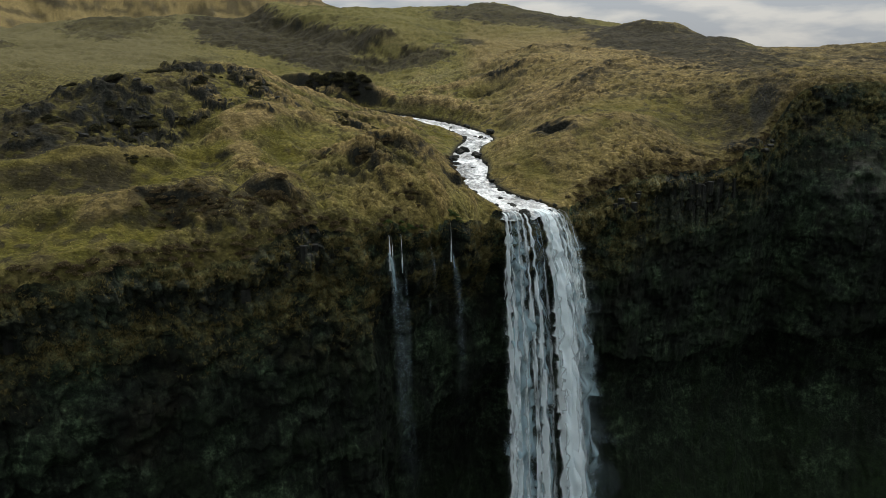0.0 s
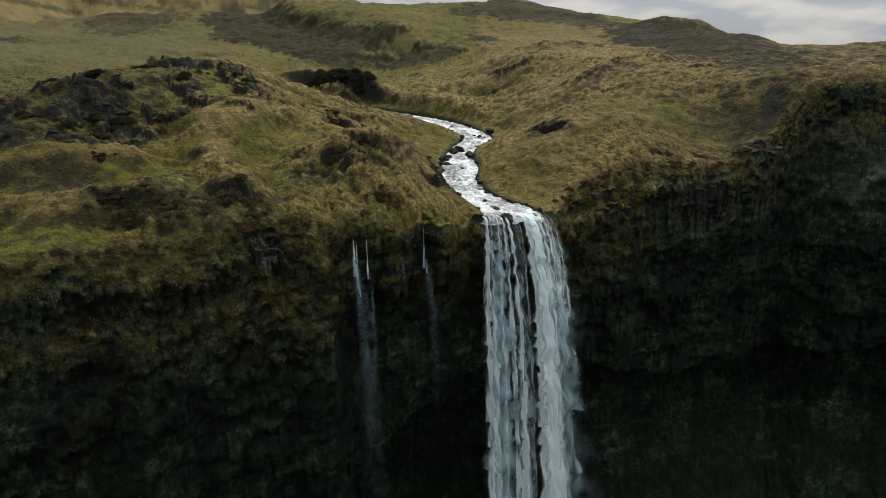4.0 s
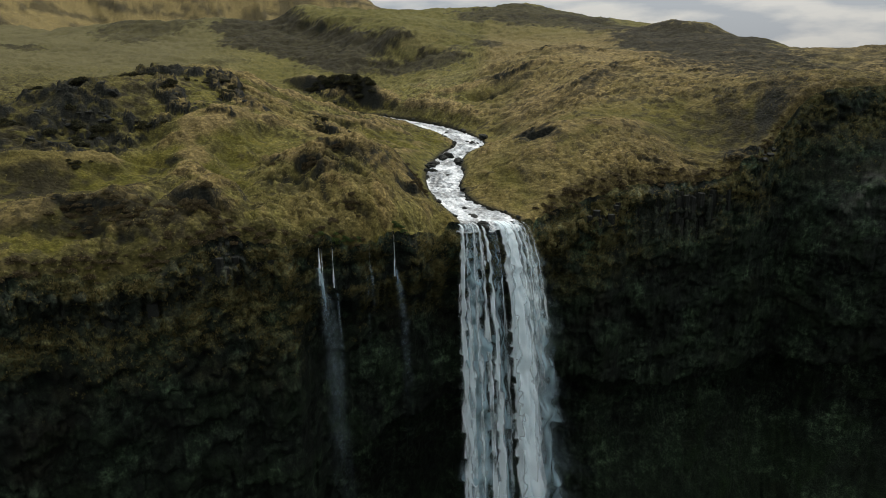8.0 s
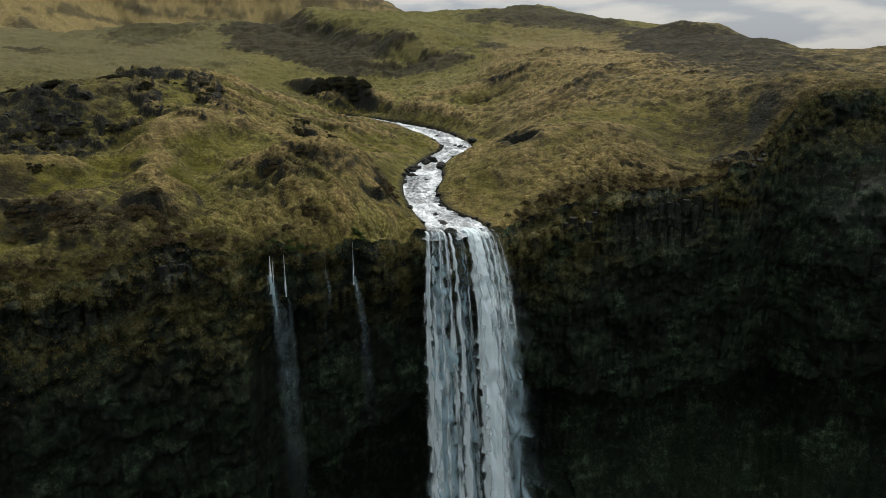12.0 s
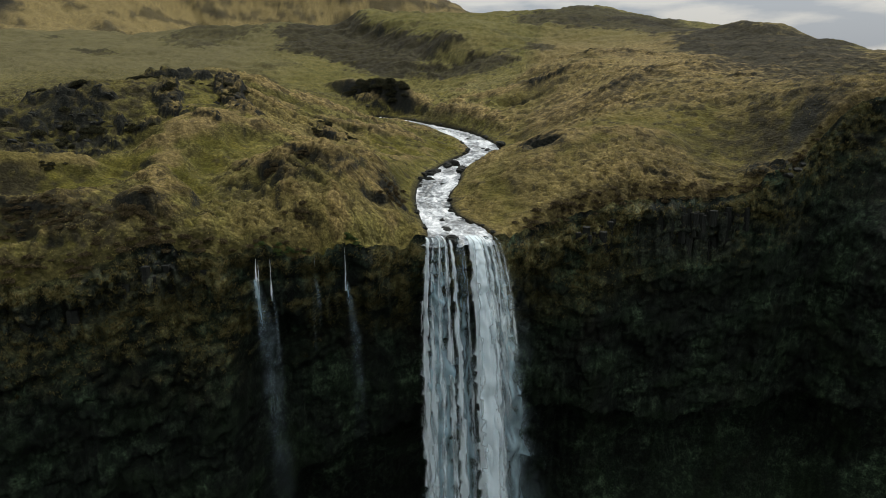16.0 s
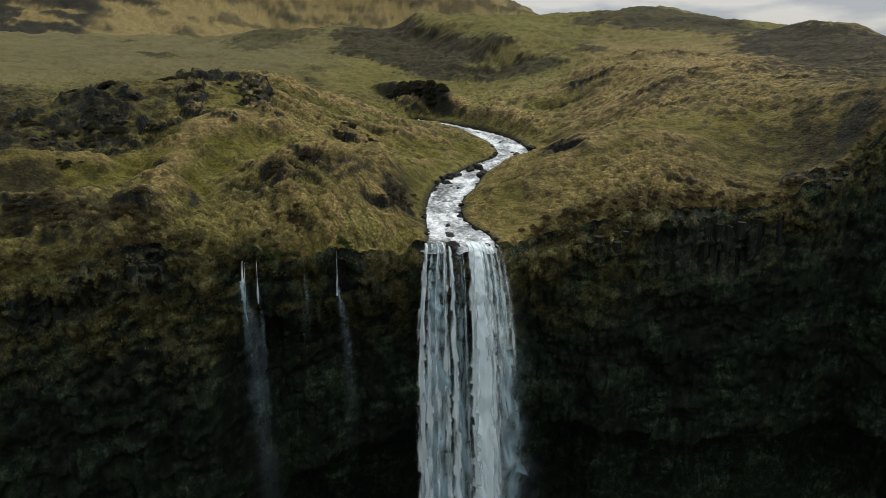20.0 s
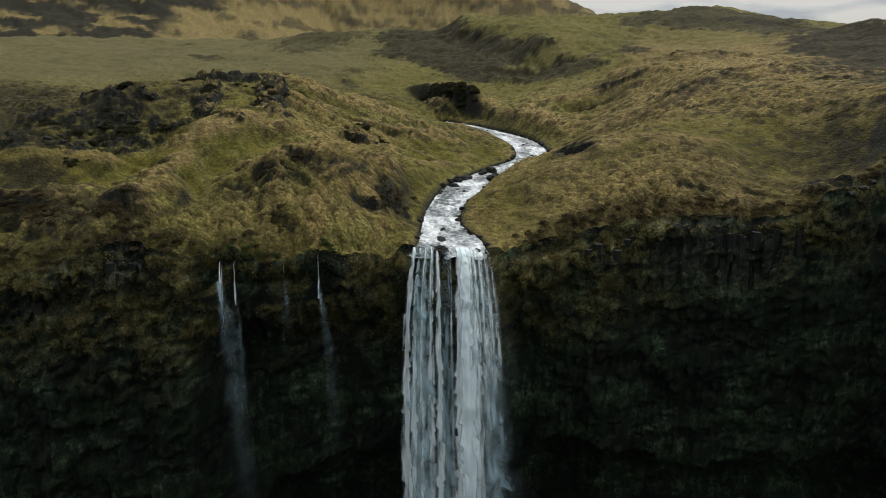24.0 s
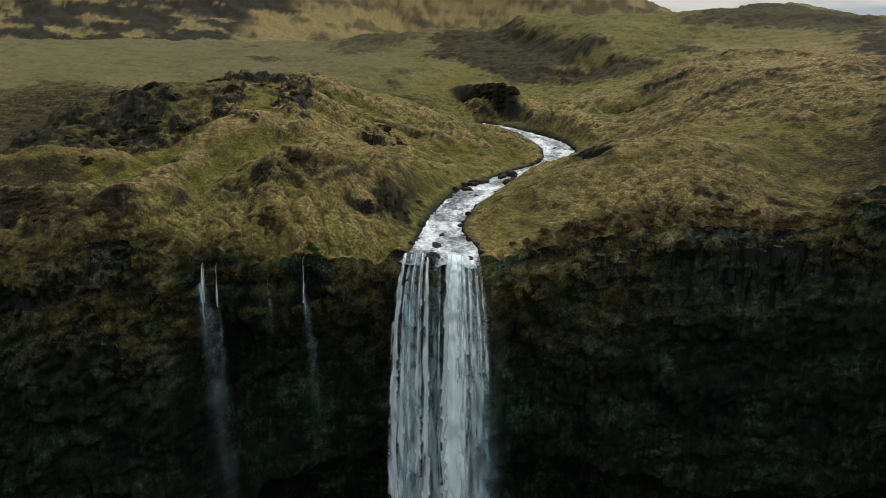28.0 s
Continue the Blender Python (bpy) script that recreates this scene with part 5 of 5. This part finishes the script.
side_fall([("jet", (1.0, 87.0, 60.0), 54.8, 0.16, 0.65, 0.9, 28.0, 0, 0, 0.3), ("veil", (1.2, 86.6, 56.0), 40, 0.9, 1.5, 0.7, 29.4, 1, 6, 0.6), ("veil", (1.3, 86.6, 55.6), 18, 0.9, 4.0, 0.32, 29.0, 3, 26, 0.7)],
          "slender side fall breaking on a ledge into spray", 1.0, 87, 60)


# ---- boulders ----
def boulder_mesh(seed, flat):
    bm = bmesh.new()
    bmesh.ops.create_icosphere(bm, subdivisions=3, radius=1.0)
    for vert in bm.verts:
        c = vert.co.copy()
        k = 1 + 0.38 * noise.noise(c * 1.1 + Vector((seed * 7.1, 0, 0))) + 0.16 * noise.noise(c * 2.7 + Vector((0, seed * 3.3, 0)))
        q = Vector([round(v * 2.2) / 2.2 for v in c])
        vert.co = (c * 0.4 + q * 0.6) * k
        vert.co.z *= flat
    for f in bm.faces:
        f.smooth = False
    me = bpy.data.meshes.new("boulder")
    bm.to_mesh(me)
    bm.free()
    me.materials.append(ROCK)
    return me


BOULDERS = [boulder_mesh(i, 0.55 + 0.07 * (i % 4)) for i in range(8)]
_rocks = random.Random(5)


def boulders(spots, label, group, sink=0.3, level=None):
    """Stones at (x, y, size), set into the ground."""
    xs, ys = np.array([s[0] for s in spots], float), np.array([s[1] for s in spots], float)
    zs, off = height(xs, ys)
    for x, y, z, (_x, _y, size) in zip(xs, ys, zs, spots):
        ob = new("boulder", BOULDERS[_rocks.randrange(8)])
        ob.matrix_basis = Matrix.LocRotScale((x, y, z + size * (0.45 - sink)), Euler((_rocks.uniform(-0.3, 0.3), _rocks.uniform(-0.3, 0.3), _rocks.uniform(0, 6.3))),
                                             (size * _rocks.uniform(0.8, 1.4), size * _rocks.uniform(0.8, 1.2), size * _rocks.uniform(0.8, 1.1)))
        tagged(ob, label, "boulder", group)


def river_side(n0, n1, count, spread, size0, size1):
    out = []
    for _i in range(count):
        k = _rocks.uniform(n0, n1)
        i0 = int(k)
        p = RIVER_FINE[i0] + (RIVER_FINE[i0 + 1] - RIVER_FINE[i0]) * (k - i0)
        t = RIVER_FINE[i0 + 1] - RIVER_FINE[i0]
        ln = math.hypot(t[0], t[1])
        s = _rocks.choice((-1, 1)) * (0.5 * p[3] + _rocks.uniform(-spread, 0.4))
        out.append((p[0] - t[1] / ln * s, p[1] + t[0] / ln * s, _rocks.uniform(size0, size1)))
    return out


boulders(river_side(6, 108, 64, 0.5, 0.15, 0.48), "dark wet basalt boulder at the river's edge", "boulders along the river", 0.1)
boulders([(8.6, 151.5, 0.7), (9.6, 150.8, 0.6), (7.2, 153.0, 0.6), (6.4, 133.5, 1.0), (6.9, 130.5, 0.9), (2.2, 130.8, 0.8), (1.8, 127.5, 0.9), (2.4, 124.5, 0.8), (3.6, 122.4, 0.5), (5.4, 121.8, 0.5),
          (4.2, 137.5, 1.1), (3.4, 135.8, 1.0), (9.2, 104.5, 0.6), (10.5, 100.6, 0.7), (12.0, 97.2, 0.8), (12.5, 96.7, 0.55), (15.9, 99.0, 0.5), (6.5, 110, 0.4), (10.8, 154.5, 0.9), (-6, 176, 0.5), (-12, 181, 0.5), (2, 165.5, 0.5)],
         "dark boulder standing in the white rapids", "boulders in the rapids", -0.25)


def around(x, y, sx, sy, turn, count, size0, size1):
    c, s = math.cos(radians(turn)), math.sin(radians(turn))
    out = []
    for _i in range(count):
        u, v = _rocks.gauss(0, 0.55) * sx, _rocks.gauss(0, 0.55) * sy
        out.append((x + c * u - s * v, y + s * u + c * v, _rocks.uniform(size0, size1)))
    return out


crag_stones = []
for cx, cy, ca, cc, turn, rise in CRAGS:
    crag_stones += around(cx, cy, 1.3 * ca, 1.3 * cc, math.degrees(turn), int(2 + 0.5 * ca * cc * min(rise, 1.6)) if rise > 0.85 else 2, 0.2, 0.3 + 0.24 * rise)
boulders(crag_stones, "angular dark basalt block on the grassy crag", "blocks of the crags", 0.4)

# ---- basalt columns in the cliffs ----
def column_mesh(seed):
    bm = bmesh.new()
    rnd = random.Random(seed)
    ring = [(math.cos(i * math.pi / 3 + rnd.uniform(-0.15, 0.15)) * 0.5, math.sin(i * math.pi / 3 + rnd.uniform(-0.15, 0.15)) * 0.5) for i in range(6)]
    levels = [(0, 1.0), (-0.03, 1.08), (-0.48, 1.04), (-0.5, 0.96), (-0.52, 1.05), (-1, 1.1)]
    rows = [[bm.verts.new((x * k, y * k, z)) for x, y in ring] for z, k in levels]
    for a, c in zip(rows[:-1], rows[1:]):
        for i in range(6):
            bm.faces.new((a[i], c[i], c[(i + 1) % 6], a[(i + 1) % 6]))
    bm.faces.new(rows[0])
    bmesh.ops.recalc_face_normals(bm, faces=bm.faces)
    me = bpy.data.meshes.new("column")
    bm.to_mesh(me)
    bm.free()
    me.materials.append(COLUMN_STONE)
    return me


COLUMNS = [column_mesh(i) for i in range(6)]


def colonnade(az0, az1, top, tall, count, proud):
    for i in range(count):
        a = radians(az0 + (az1 - az0) * (i + _rocks.uniform(-0.3, 0.3)) / count)
        k = int(np.argmin(np.abs(AZ - a)))
        deep = top + _rocks.uniform(-0.6, 0.9)
        row = int(np.argmin(np.abs(depth[:, k] - deep - 0.5 * tall)))
        if noise2(np.array(az0 * 7.0 + i * 0.31), np.array(3.3)) < -0.12:
            continue
        r = Rc[row, k] - proud + _rocks.uniform(-0.1, 0.45)
        ob = new("column", COLUMNS[i % 6])
        w = _rocks.uniform(0.75, 1.2)
        ob.matrix_basis = Matrix.LocRotScale((CENTRE[0] + r * math.sin(a), CENTRE[1] + r * math.cos(a), z_rim[0, k] - deep), Euler((_rocks.uniform(-0.04, 0.04), _rocks.uniform(-0.04, 0.04), _rocks.uniform(0, 6.3))),
                                             (w, w, tall * _rocks.uniform(0.45, 1.2)))
        child(ob, WALL)


colonnade(-45, -28, 2.2, 2.8, 64, -0.85)
colonnade(-58, -46, 2.2, 2.8, 34, -0.85)
colonnade(5.5, 14.0, 1.6, 4.4, 70, -0.85)
colonnade(6.5, 13.0, 6.0, 3.6, 46, -0.85)
colonnade(1.5, 5.5, 2.4, 2.6, 18, -0.8)


# ---- grass tufts ----
def tuft_material(name="dry_grass_blades", tone=1.0):
    """Thin dry blades, through which the light shines."""
    m, nd, lk, bs = material(name, 0.9)
    bs.inputs["Specular IOR Level"].default_value = 0.1
    geo = nd.new("ShaderNodeNewGeometry")
    col = n_ramp(nd, lk, geo.outputs["Random Per Island"], [(0.0, (0.083, 0.070, 0.025)), (0.4, (0.124, 0.104, 0.040)), (0.75, (0.179, 0.148, 0.065)), (1.0, (0.095, 0.090, 0.027))])
    col = n_mix(nd, lk, 1.0, col, (tone, tone, tone), 'MULTIPLY')
    lk.new(col, bs.inputs["Base Color"])
    glow = nd.new("ShaderNodeBsdfTranslucent")
    lk.new(col, glow.inputs["Color"])
    both = nd.new("ShaderNodeMixShader")
    both.inputs[0].default_value = 0.5
    lk.new(bs.outputs[0], both.inputs[1])
    lk.new(glow.outputs[0], both.inputs[2])
    lk.new(both.outputs[0], nd["Material Output"].inputs["Surface"])
    return m


BLADES, BROWN_BLADES = tuft_material(tone=1.6), tuft_material("withered_brown_grass", 0.95)


def tufts(name, X0, Y0, Z0, size, droop, label, blades=6, seed=3, mat=None):
    """Many small clumps of grass blades, as one mesh."""
    rs = np.random.RandomState(seed)
    n = len(X0)
    a = rs.uniform(0, 2 * np.pi, (n, blades))
    ln = size[:, None] * rs.uniform(0.6, 1.2, (n, blades))
    lean = rs.uniform(0.25, 0.95, (n, blades))
    wid = 0.07 * ln
    bx, by = np.cos(a), np.sin(a)
    base = np.stack([X0[:, None] + 0.12 * ln * bx, Y0[:, None] + 0.12 * ln * by, Z0[:, None] - 0.06 + 0 * a], -1)
    side = np.stack([-by * wid, bx * wid, 0 * a], -1)
    tip = base + np.stack([bx * ln * lean, by * ln * lean, ln * (1 - 0.6 * lean) - droop[:, None] * ln], -1)
    mid = base + np.stack([bx * ln * lean * 0.45, by * ln * lean * 0.45, ln * 0.6 * (1 - 0.3 * lean)], -1)
    co = np.stack([base - side, base + side, mid + 0.7 * side, mid - 0.7 * side, tip], 2).reshape(-1, 3)
    k = np.arange(n * blades)[:, None] * 5
    me = bpy.data.meshes.new(name)
    faces = np.concatenate([k + 0, k + 1, k + 2, k + 3, k + 3, k + 2, k + 4], 1).ravel()
    me.vertices.add(len(co))
    me.vertices.foreach_set("co", co.astype(np.float32).ravel())
    me.loops.add(len(faces))
    me.loops.foreach_set("vertex_index", faces.astype(np.int32))
    nf = n * blades
    me.polygons.add(nf * 2)
    start = (np.arange(nf)[:, None] * 7 + np.array([[0, 4]])).ravel()
    me.polygons.foreach_set("loop_start", start.astype(np.int32))
    me.polygons.foreach_set("loop_total", np.tile([4, 3], nf).astype(np.int32))
    me.materials.append(mat or BLADES)
    me.update(calc_edges=True)
    return tagged(new(name, me), label, "grass", kind="stuff")


_pick = np.random.RandomState(8)
ok = (RIVER_D > 0.8) & (crags < 0.4) & (banks < 0.4) & (np.abs(azd) < 66) & (D < 46) & (dist < 190)
weight = ok * (np.gradient(R, axis=0) * R) * (0.35 + smooth(-0.2, 0.5, speck)) * (1 - 0.9 * green) * smooth(46, 14, D + 0 * R) * smooth(0.15, 0.40, cushion) * (1 - 0.8 * heath_and_shade)
cdf = np.cumsum(weight.ravel())
idx = np.searchsorted(cdf, _pick.uniform(0, cdf[-1], 42000))
tufts("grass_tufts", X.ravel()[idx], Y.ravel()[idx], Z.ravel()[idx], _pick.uniform(0.14, 0.32, len(idx)), np.zeros(len(idx)), "straw-coloured tussock grass on the moor", 6)
cols = np.where((azd[0] > -64) & (azd[0] < 36) & (RIVER_D[0] > 0.6))[0]
ci = _pick.choice(cols, 1700)
ri = _pick.randint(0, 8, 1700)
tufts("rim_grass", Xc[ri, ci], Yc[ri, ci], Zc[ri, ci], _pick.uniform(0.2, 0.45, 1700), _pick.uniform(0.1, 0.8, 1700), "long dry grass hanging over the cliff edge", 8, 4, BROWN_BLADES)
wm = moss * (azd > -64) * (azd < 34) * (depth > 0.6) * (depth < 20) * smooth(20, 4, depth)
cdf = np.cumsum(wm.ravel())
idx = np.searchsorted(cdf, _pick.uniform(0, cdf[-1], 14000))
tufts("ledge_grass", Xc.ravel()[idx], Yc.ravel()[idx], Zc.ravel()[idx], _pick.uniform(0.3, 0.65, 14000), _pick.uniform(0.0, 0.6, 14000), "brown grass and moss tufts on the rock ledges", 7, 5, BROWN_BLADES)


# ---- dark shrubs ----
def leaf_material(name, *tones):
    m, nd, lk, bs = material(name, 0.8)
    geo = nd.new("ShaderNodeNewGeometry")
    col = n_ramp(nd, lk, geo.outputs["Random Per Island"], list(zip((0.0, 0.6, 1.0), tones)))
    lk.new(col, bs.inputs["Base Color"])
    glow = nd.new("ShaderNodeBsdfTranslucent")
    lk.new(col, glow.inputs["Color"])
    both = nd.new("ShaderNodeMixShader")
    both.inputs[0].default_value = 0.4
    lk.new(bs.outputs[0], both.inputs[1])
    lk.new(glow.outputs[0], both.inputs[2])
    lk.new(both.outputs[0], nd["Material Output"].inputs["Surface"])
    return m


LEAVES = leaf_material("dark_heather_leaves", (0.012, 0.014, 0.006), (0.028, 0.029, 0.013), (0.066, 0.058, 0.027))
BROWN_LEAVES = leaf_material("brown_heather_leaves", (0.028, 0.021, 0.011), (0.066, 0.051, 0.024), (0.135, 0.105, 0.048))
GREEN_LEAVES = leaf_material("green_herb_leaves", (0.022, 0.042, 0.012), (0.050, 0.080, 0.020), (0.095, 0.120, 0.034))


def shrub_part(seed, leaves):
    """A low heather bush: crooked stems and many small leaves."""
    rs = np.random.RandomState(seed)
    n = 420
    d = rs.normal(size=(n, 3))
    d /= np.linalg.norm(d, axis=1)[:, None]
    d[:, 2] = np.abs(d[:, 2])
    r = rs.uniform(0.45, 1.0, n) ** 0.6 * (1 + 0.28 * noise3(d[:, 0] * 1.7 + seed, d[:, 1] * 1.7, d[:, 2] * 1.7))
    c = d * r[:, None] * np.array([1.0, 1.0, 0.72])
    u = rs.normal(size=(n, 3))
    u = 0.13 * u / np.linalg.norm(u, axis=1)[:, None]
    w = np.cross(u, rs.normal(size=(n, 3)))
    w = 0.09 * w / np.linalg.norm(w, axis=1)[:, None]
    co = np.stack([c - u, c + w, c + u, c - w], 1).reshape(-1, 3)
    me = bpy.data.meshes.new("foliage")
    me.from_pydata([tuple(q) for q in co], [], [(4 * i, 4 * i + 1, 4 * i + 2, 4 * i + 3) for i in range(n)])
    me.materials.append(leaves)
    bm = bmesh.new()
    for i in range(6):
        a = i * 1.05 + seed
        tip = Vector((0.6 * math.cos(a), 0.6 * math.sin(a), 0.45))
        ring = [[bm.verts.new(p + Vector((s * math.cos(k * 2.09), s * math.sin(k * 2.09), 0))) for k in range(3)] for p, s in ((Vector((0, 0, -0.15)), 0.06), (tip * 0.5, 0.04), (tip, 0.015))]
        for lo, hi in zip(ring[:-1], ring[1:]):
            for k in range(3):
                bm.faces.new((lo[k], lo[(k + 1) % 3], hi[(k + 1) % 3], hi[k]))
    stems = bpy.data.meshes.new("stems")
    bm.to_mesh(stems)
    bm.free()
    stems.materials.append(ROCK)
    top = new("shrub")
    child(new("foliage", me), top)
    child(new("stems", stems), top)
    return tagged(top, "low dark heather shrub rooted in the bank", "shrub")


def ground_at(spots):
    """Level of the finished turf, with its rounded edge, under each spot."""
    out = []
    for x, y, _size in spots:
        k = int(np.argmin(np.abs(AZ - math.atan2(x - CENTRE[0], y - CENTRE[1]))))
        d = math.hypot(x - CENTRE[0], y - CENTRE[1]) - RIM_AT[k]
        out.append(float(np.interp(d, D[:, 0], Z[:, k])) - (0.9 * -d if d < 0 else 0.0))
    return out


def shrubs(spots, group, label, tone=0, squat=0.9):
    for (x, y, size), zz in zip(spots, ground_at(spots)):
        kind = SHRUBS[3 * tone + _rocks.randrange(3)]
        e = copy_thing(kind, Matrix.LocRotScale((x, y, zz - 0.05), Euler((0, 0, _rocks.uniform(0, 6.3))), None))
        e.scale = (size, size, size * squat * _rocks.uniform(0.75, 1.2))
        tagged(e, label, "shrub", group)


SHRUBS = [shrub_part(i, leaves) for leaves in (LEAVES, BROWN_LEAVES, GREEN_LEAVES) for i in range(3)]
# shrubs added to darken the bank, which is a shaded cut
bank = []
for i in range(54):
    k = _rocks.random()
    f = _rocks.uniform(0, 4.2)
    bank.append((-43 + 21.5 * k + 0.55 * f, 210.0 - 16.0 * k + 0.8 * f, _rocks.uniform(0.8, 1.7)))
shrubs(bank, "shrubs on the cut bank", "dark dense shrub added for the shade of the cut bank")
shrubs(around(-20.0, 77.4, 3.2, 1.8, 10, 28, 0.35, 0.8), "shrubs on the mound", "low brown heather shrub on the grassy mound", 1)
shrubs(around(-3.6, 86.8, 1.8, 0.7, 0, 12, 0.3, 0.6), "shrubs on the rim", "low dark heather shrub near the cliff rim", 1)
shrubs(around(1.9, 104.5, 1.0, 4.4, 8, 26, 0.3, 0.65), "shrubs on the river bank", "low brown heather shrub on the steep river bank", 1)
shrubs(around(-10.6, 121.2, 2.0, 0.9, -30, 10, 0.35, 0.7) + around(-17.5, 126.0, 2.4, 0.8, -20, 10, 0.35, 0.7) + around(-20, 134.5, 2.0, 0.8, -20, 8, 0.4, 0.8) + around(-14.5, 130, 1.4, 1.0, -20, 6, 0.4, 0.8),
       "shrubs on the knoll", "low dark heather shrub on the torn bank")
shrubs(around(-11.6, 94.3, 1.4, 0.5, 0, 9, 0.35, 0.7) + around(-16, 96, 0.8, 0.5, 0, 4, 0.3, 0.6) + around(-8.4, 96.9, 1.2, 0.4, 0, 6, 0.3, 0.6), "shrubs in the hollow", "small brown heather shrub in a torn hollow", 1)
shrubs(around(-47, 103.5, 4.0, 3.0, 20, 20, 0.5, 1.1) + around(-50, 125, 4.0, 1.0, 8, 9, 0.5, 1.0) + around(-38, 128.5, 5.0, 1.0, 8, 10, 0.5, 0.9) + around(-33, 124.5, 1.6, 2.6, 10, 10, 0.5, 0.9)
       + around(-52.8, 111.5, 0.9, 0.6, 0, 4, 0.6, 0.9) + around(-59.7, 110.7, 1.2, 0.6, 0, 4, 0.6, 0.9) + around(-41.6, 118.5, 1.0, 1.0, 0, 6, 0.5, 0.9) + around(-40.2, 107, 1.6, 0.6, 20, 6, 0.4, 0.7)
       + around(-42, 90.5, 2.6, 0.5, 50, 7, 0.35, 0.6) + around(-50, 95, 1.2, 0.8, 0, 6, 0.6, 1.0) + around(-56, 99, 2.5, 1.2, 40, 8, 0.5, 0.9), "shrubs among the crags", "dark heather shrub growing between the crag's blocks")
shrubs(around(-5.0, 82.6, 2.4, 0.4, 32, 16, 0.3, 0.55) + around(1.7, 88.4, 1.0, 0.4, 30, 10, 0.3, 0.55), "herbs above the side falls", "lush green herb clump at the wet cliff edge", 2)


def along_rim(az0, az1, count, back0, back1, size0, size1):
    out = []
    for _i in range(count):
        k = radians(_rocks.uniform(az0, az1))
        q = float(rim_radius(np.array([k]))[0]) + _rocks.uniform(back0, back1)
        out.append((CENTRE[0] + q * math.sin(k), CENTRE[1] + q * math.cos(k), _rocks.uniform(size0, size1)))
    return out


def heather_mat(name, spots, label):
    """Countless low clumps along the rim, joined into one mesh."""
    rs = np.random.RandomState(17)
    z = ground_at(spots)
    cos, count = [], 0
    for (x, y, size), zz in zip(spots, z):
        source = SHRUBS[3 + rs.randint(3)].children[0].data
        co = np.empty(len(source.vertices) * 3)
        source.vertices.foreach_get("co", co)
        co = co.reshape(-1, 3)
        ang = rs.uniform(0, 6.3)
        turned = np.stack([co[:, 0] * math.cos(ang) - co[:, 1] * math.sin(ang), co[:, 0] * math.sin(ang) + co[:, 1] * math.cos(ang), co[:, 2] * rs.uniform(0.55, 0.9)], 1)
        cos.append(turned * size + np.array([x, y, zz - 0.1]))
        count += len(co) // 4
    me = bpy.data.meshes.new(name)
    me.from_pydata(np.concatenate(cos).tolist(), [], np.arange(4 * count).reshape(-1, 4).tolist())
    me.materials.append(BROWN_LEAVES)
    return tagged(new(name, me), label, "heather", kind="stuff")


heather_mat("rim_heather", along_rim(-58, -19, 120, 0.0, 2.2, 0.3, 0.75) + along_rim(-3.5, 18, 170, -0.4, 2.8, 0.25, 0.75) + around(-29, 74.0, 5.0, 1.8, 12, 50, 0.3, 0.7),
            "rounded brown heather hummocks along the cliff rim")
for kind in SHRUBS:
    for o in list(kind.children):
        bpy.data.objects.remove(o)
    bpy.data.objects.remove(kind)

# ---- plunge pool ----
pr = np.concatenate([[0.01], np.linspace(2, 17, 12)])[:, None]
pa = np.linspace(0, 2 * np.pi, 72)[None, :]
wob = 1 + 0.14 * noise2(np.cos(pa) * 1.5 + 3, np.sin(pa) * 1.5)
Xp, Yp = 21 + pr * wob * np.sin(pa) * 1.1, 80 + pr * wob * np.cos(pa) * 0.8
POOL = grid_mesh("pool_water", Xp[::-1], Yp[::-1], 0.45 + 0.05 * noise2(Xp, Yp)[::-1], RIVER, [("foam", smooth(12, 2, np.hypot(Xp - 19, Yp - 86))[::-1])])
tagged(POOL, "dark plunge pool with churned white foam", "pool", kind="structure")
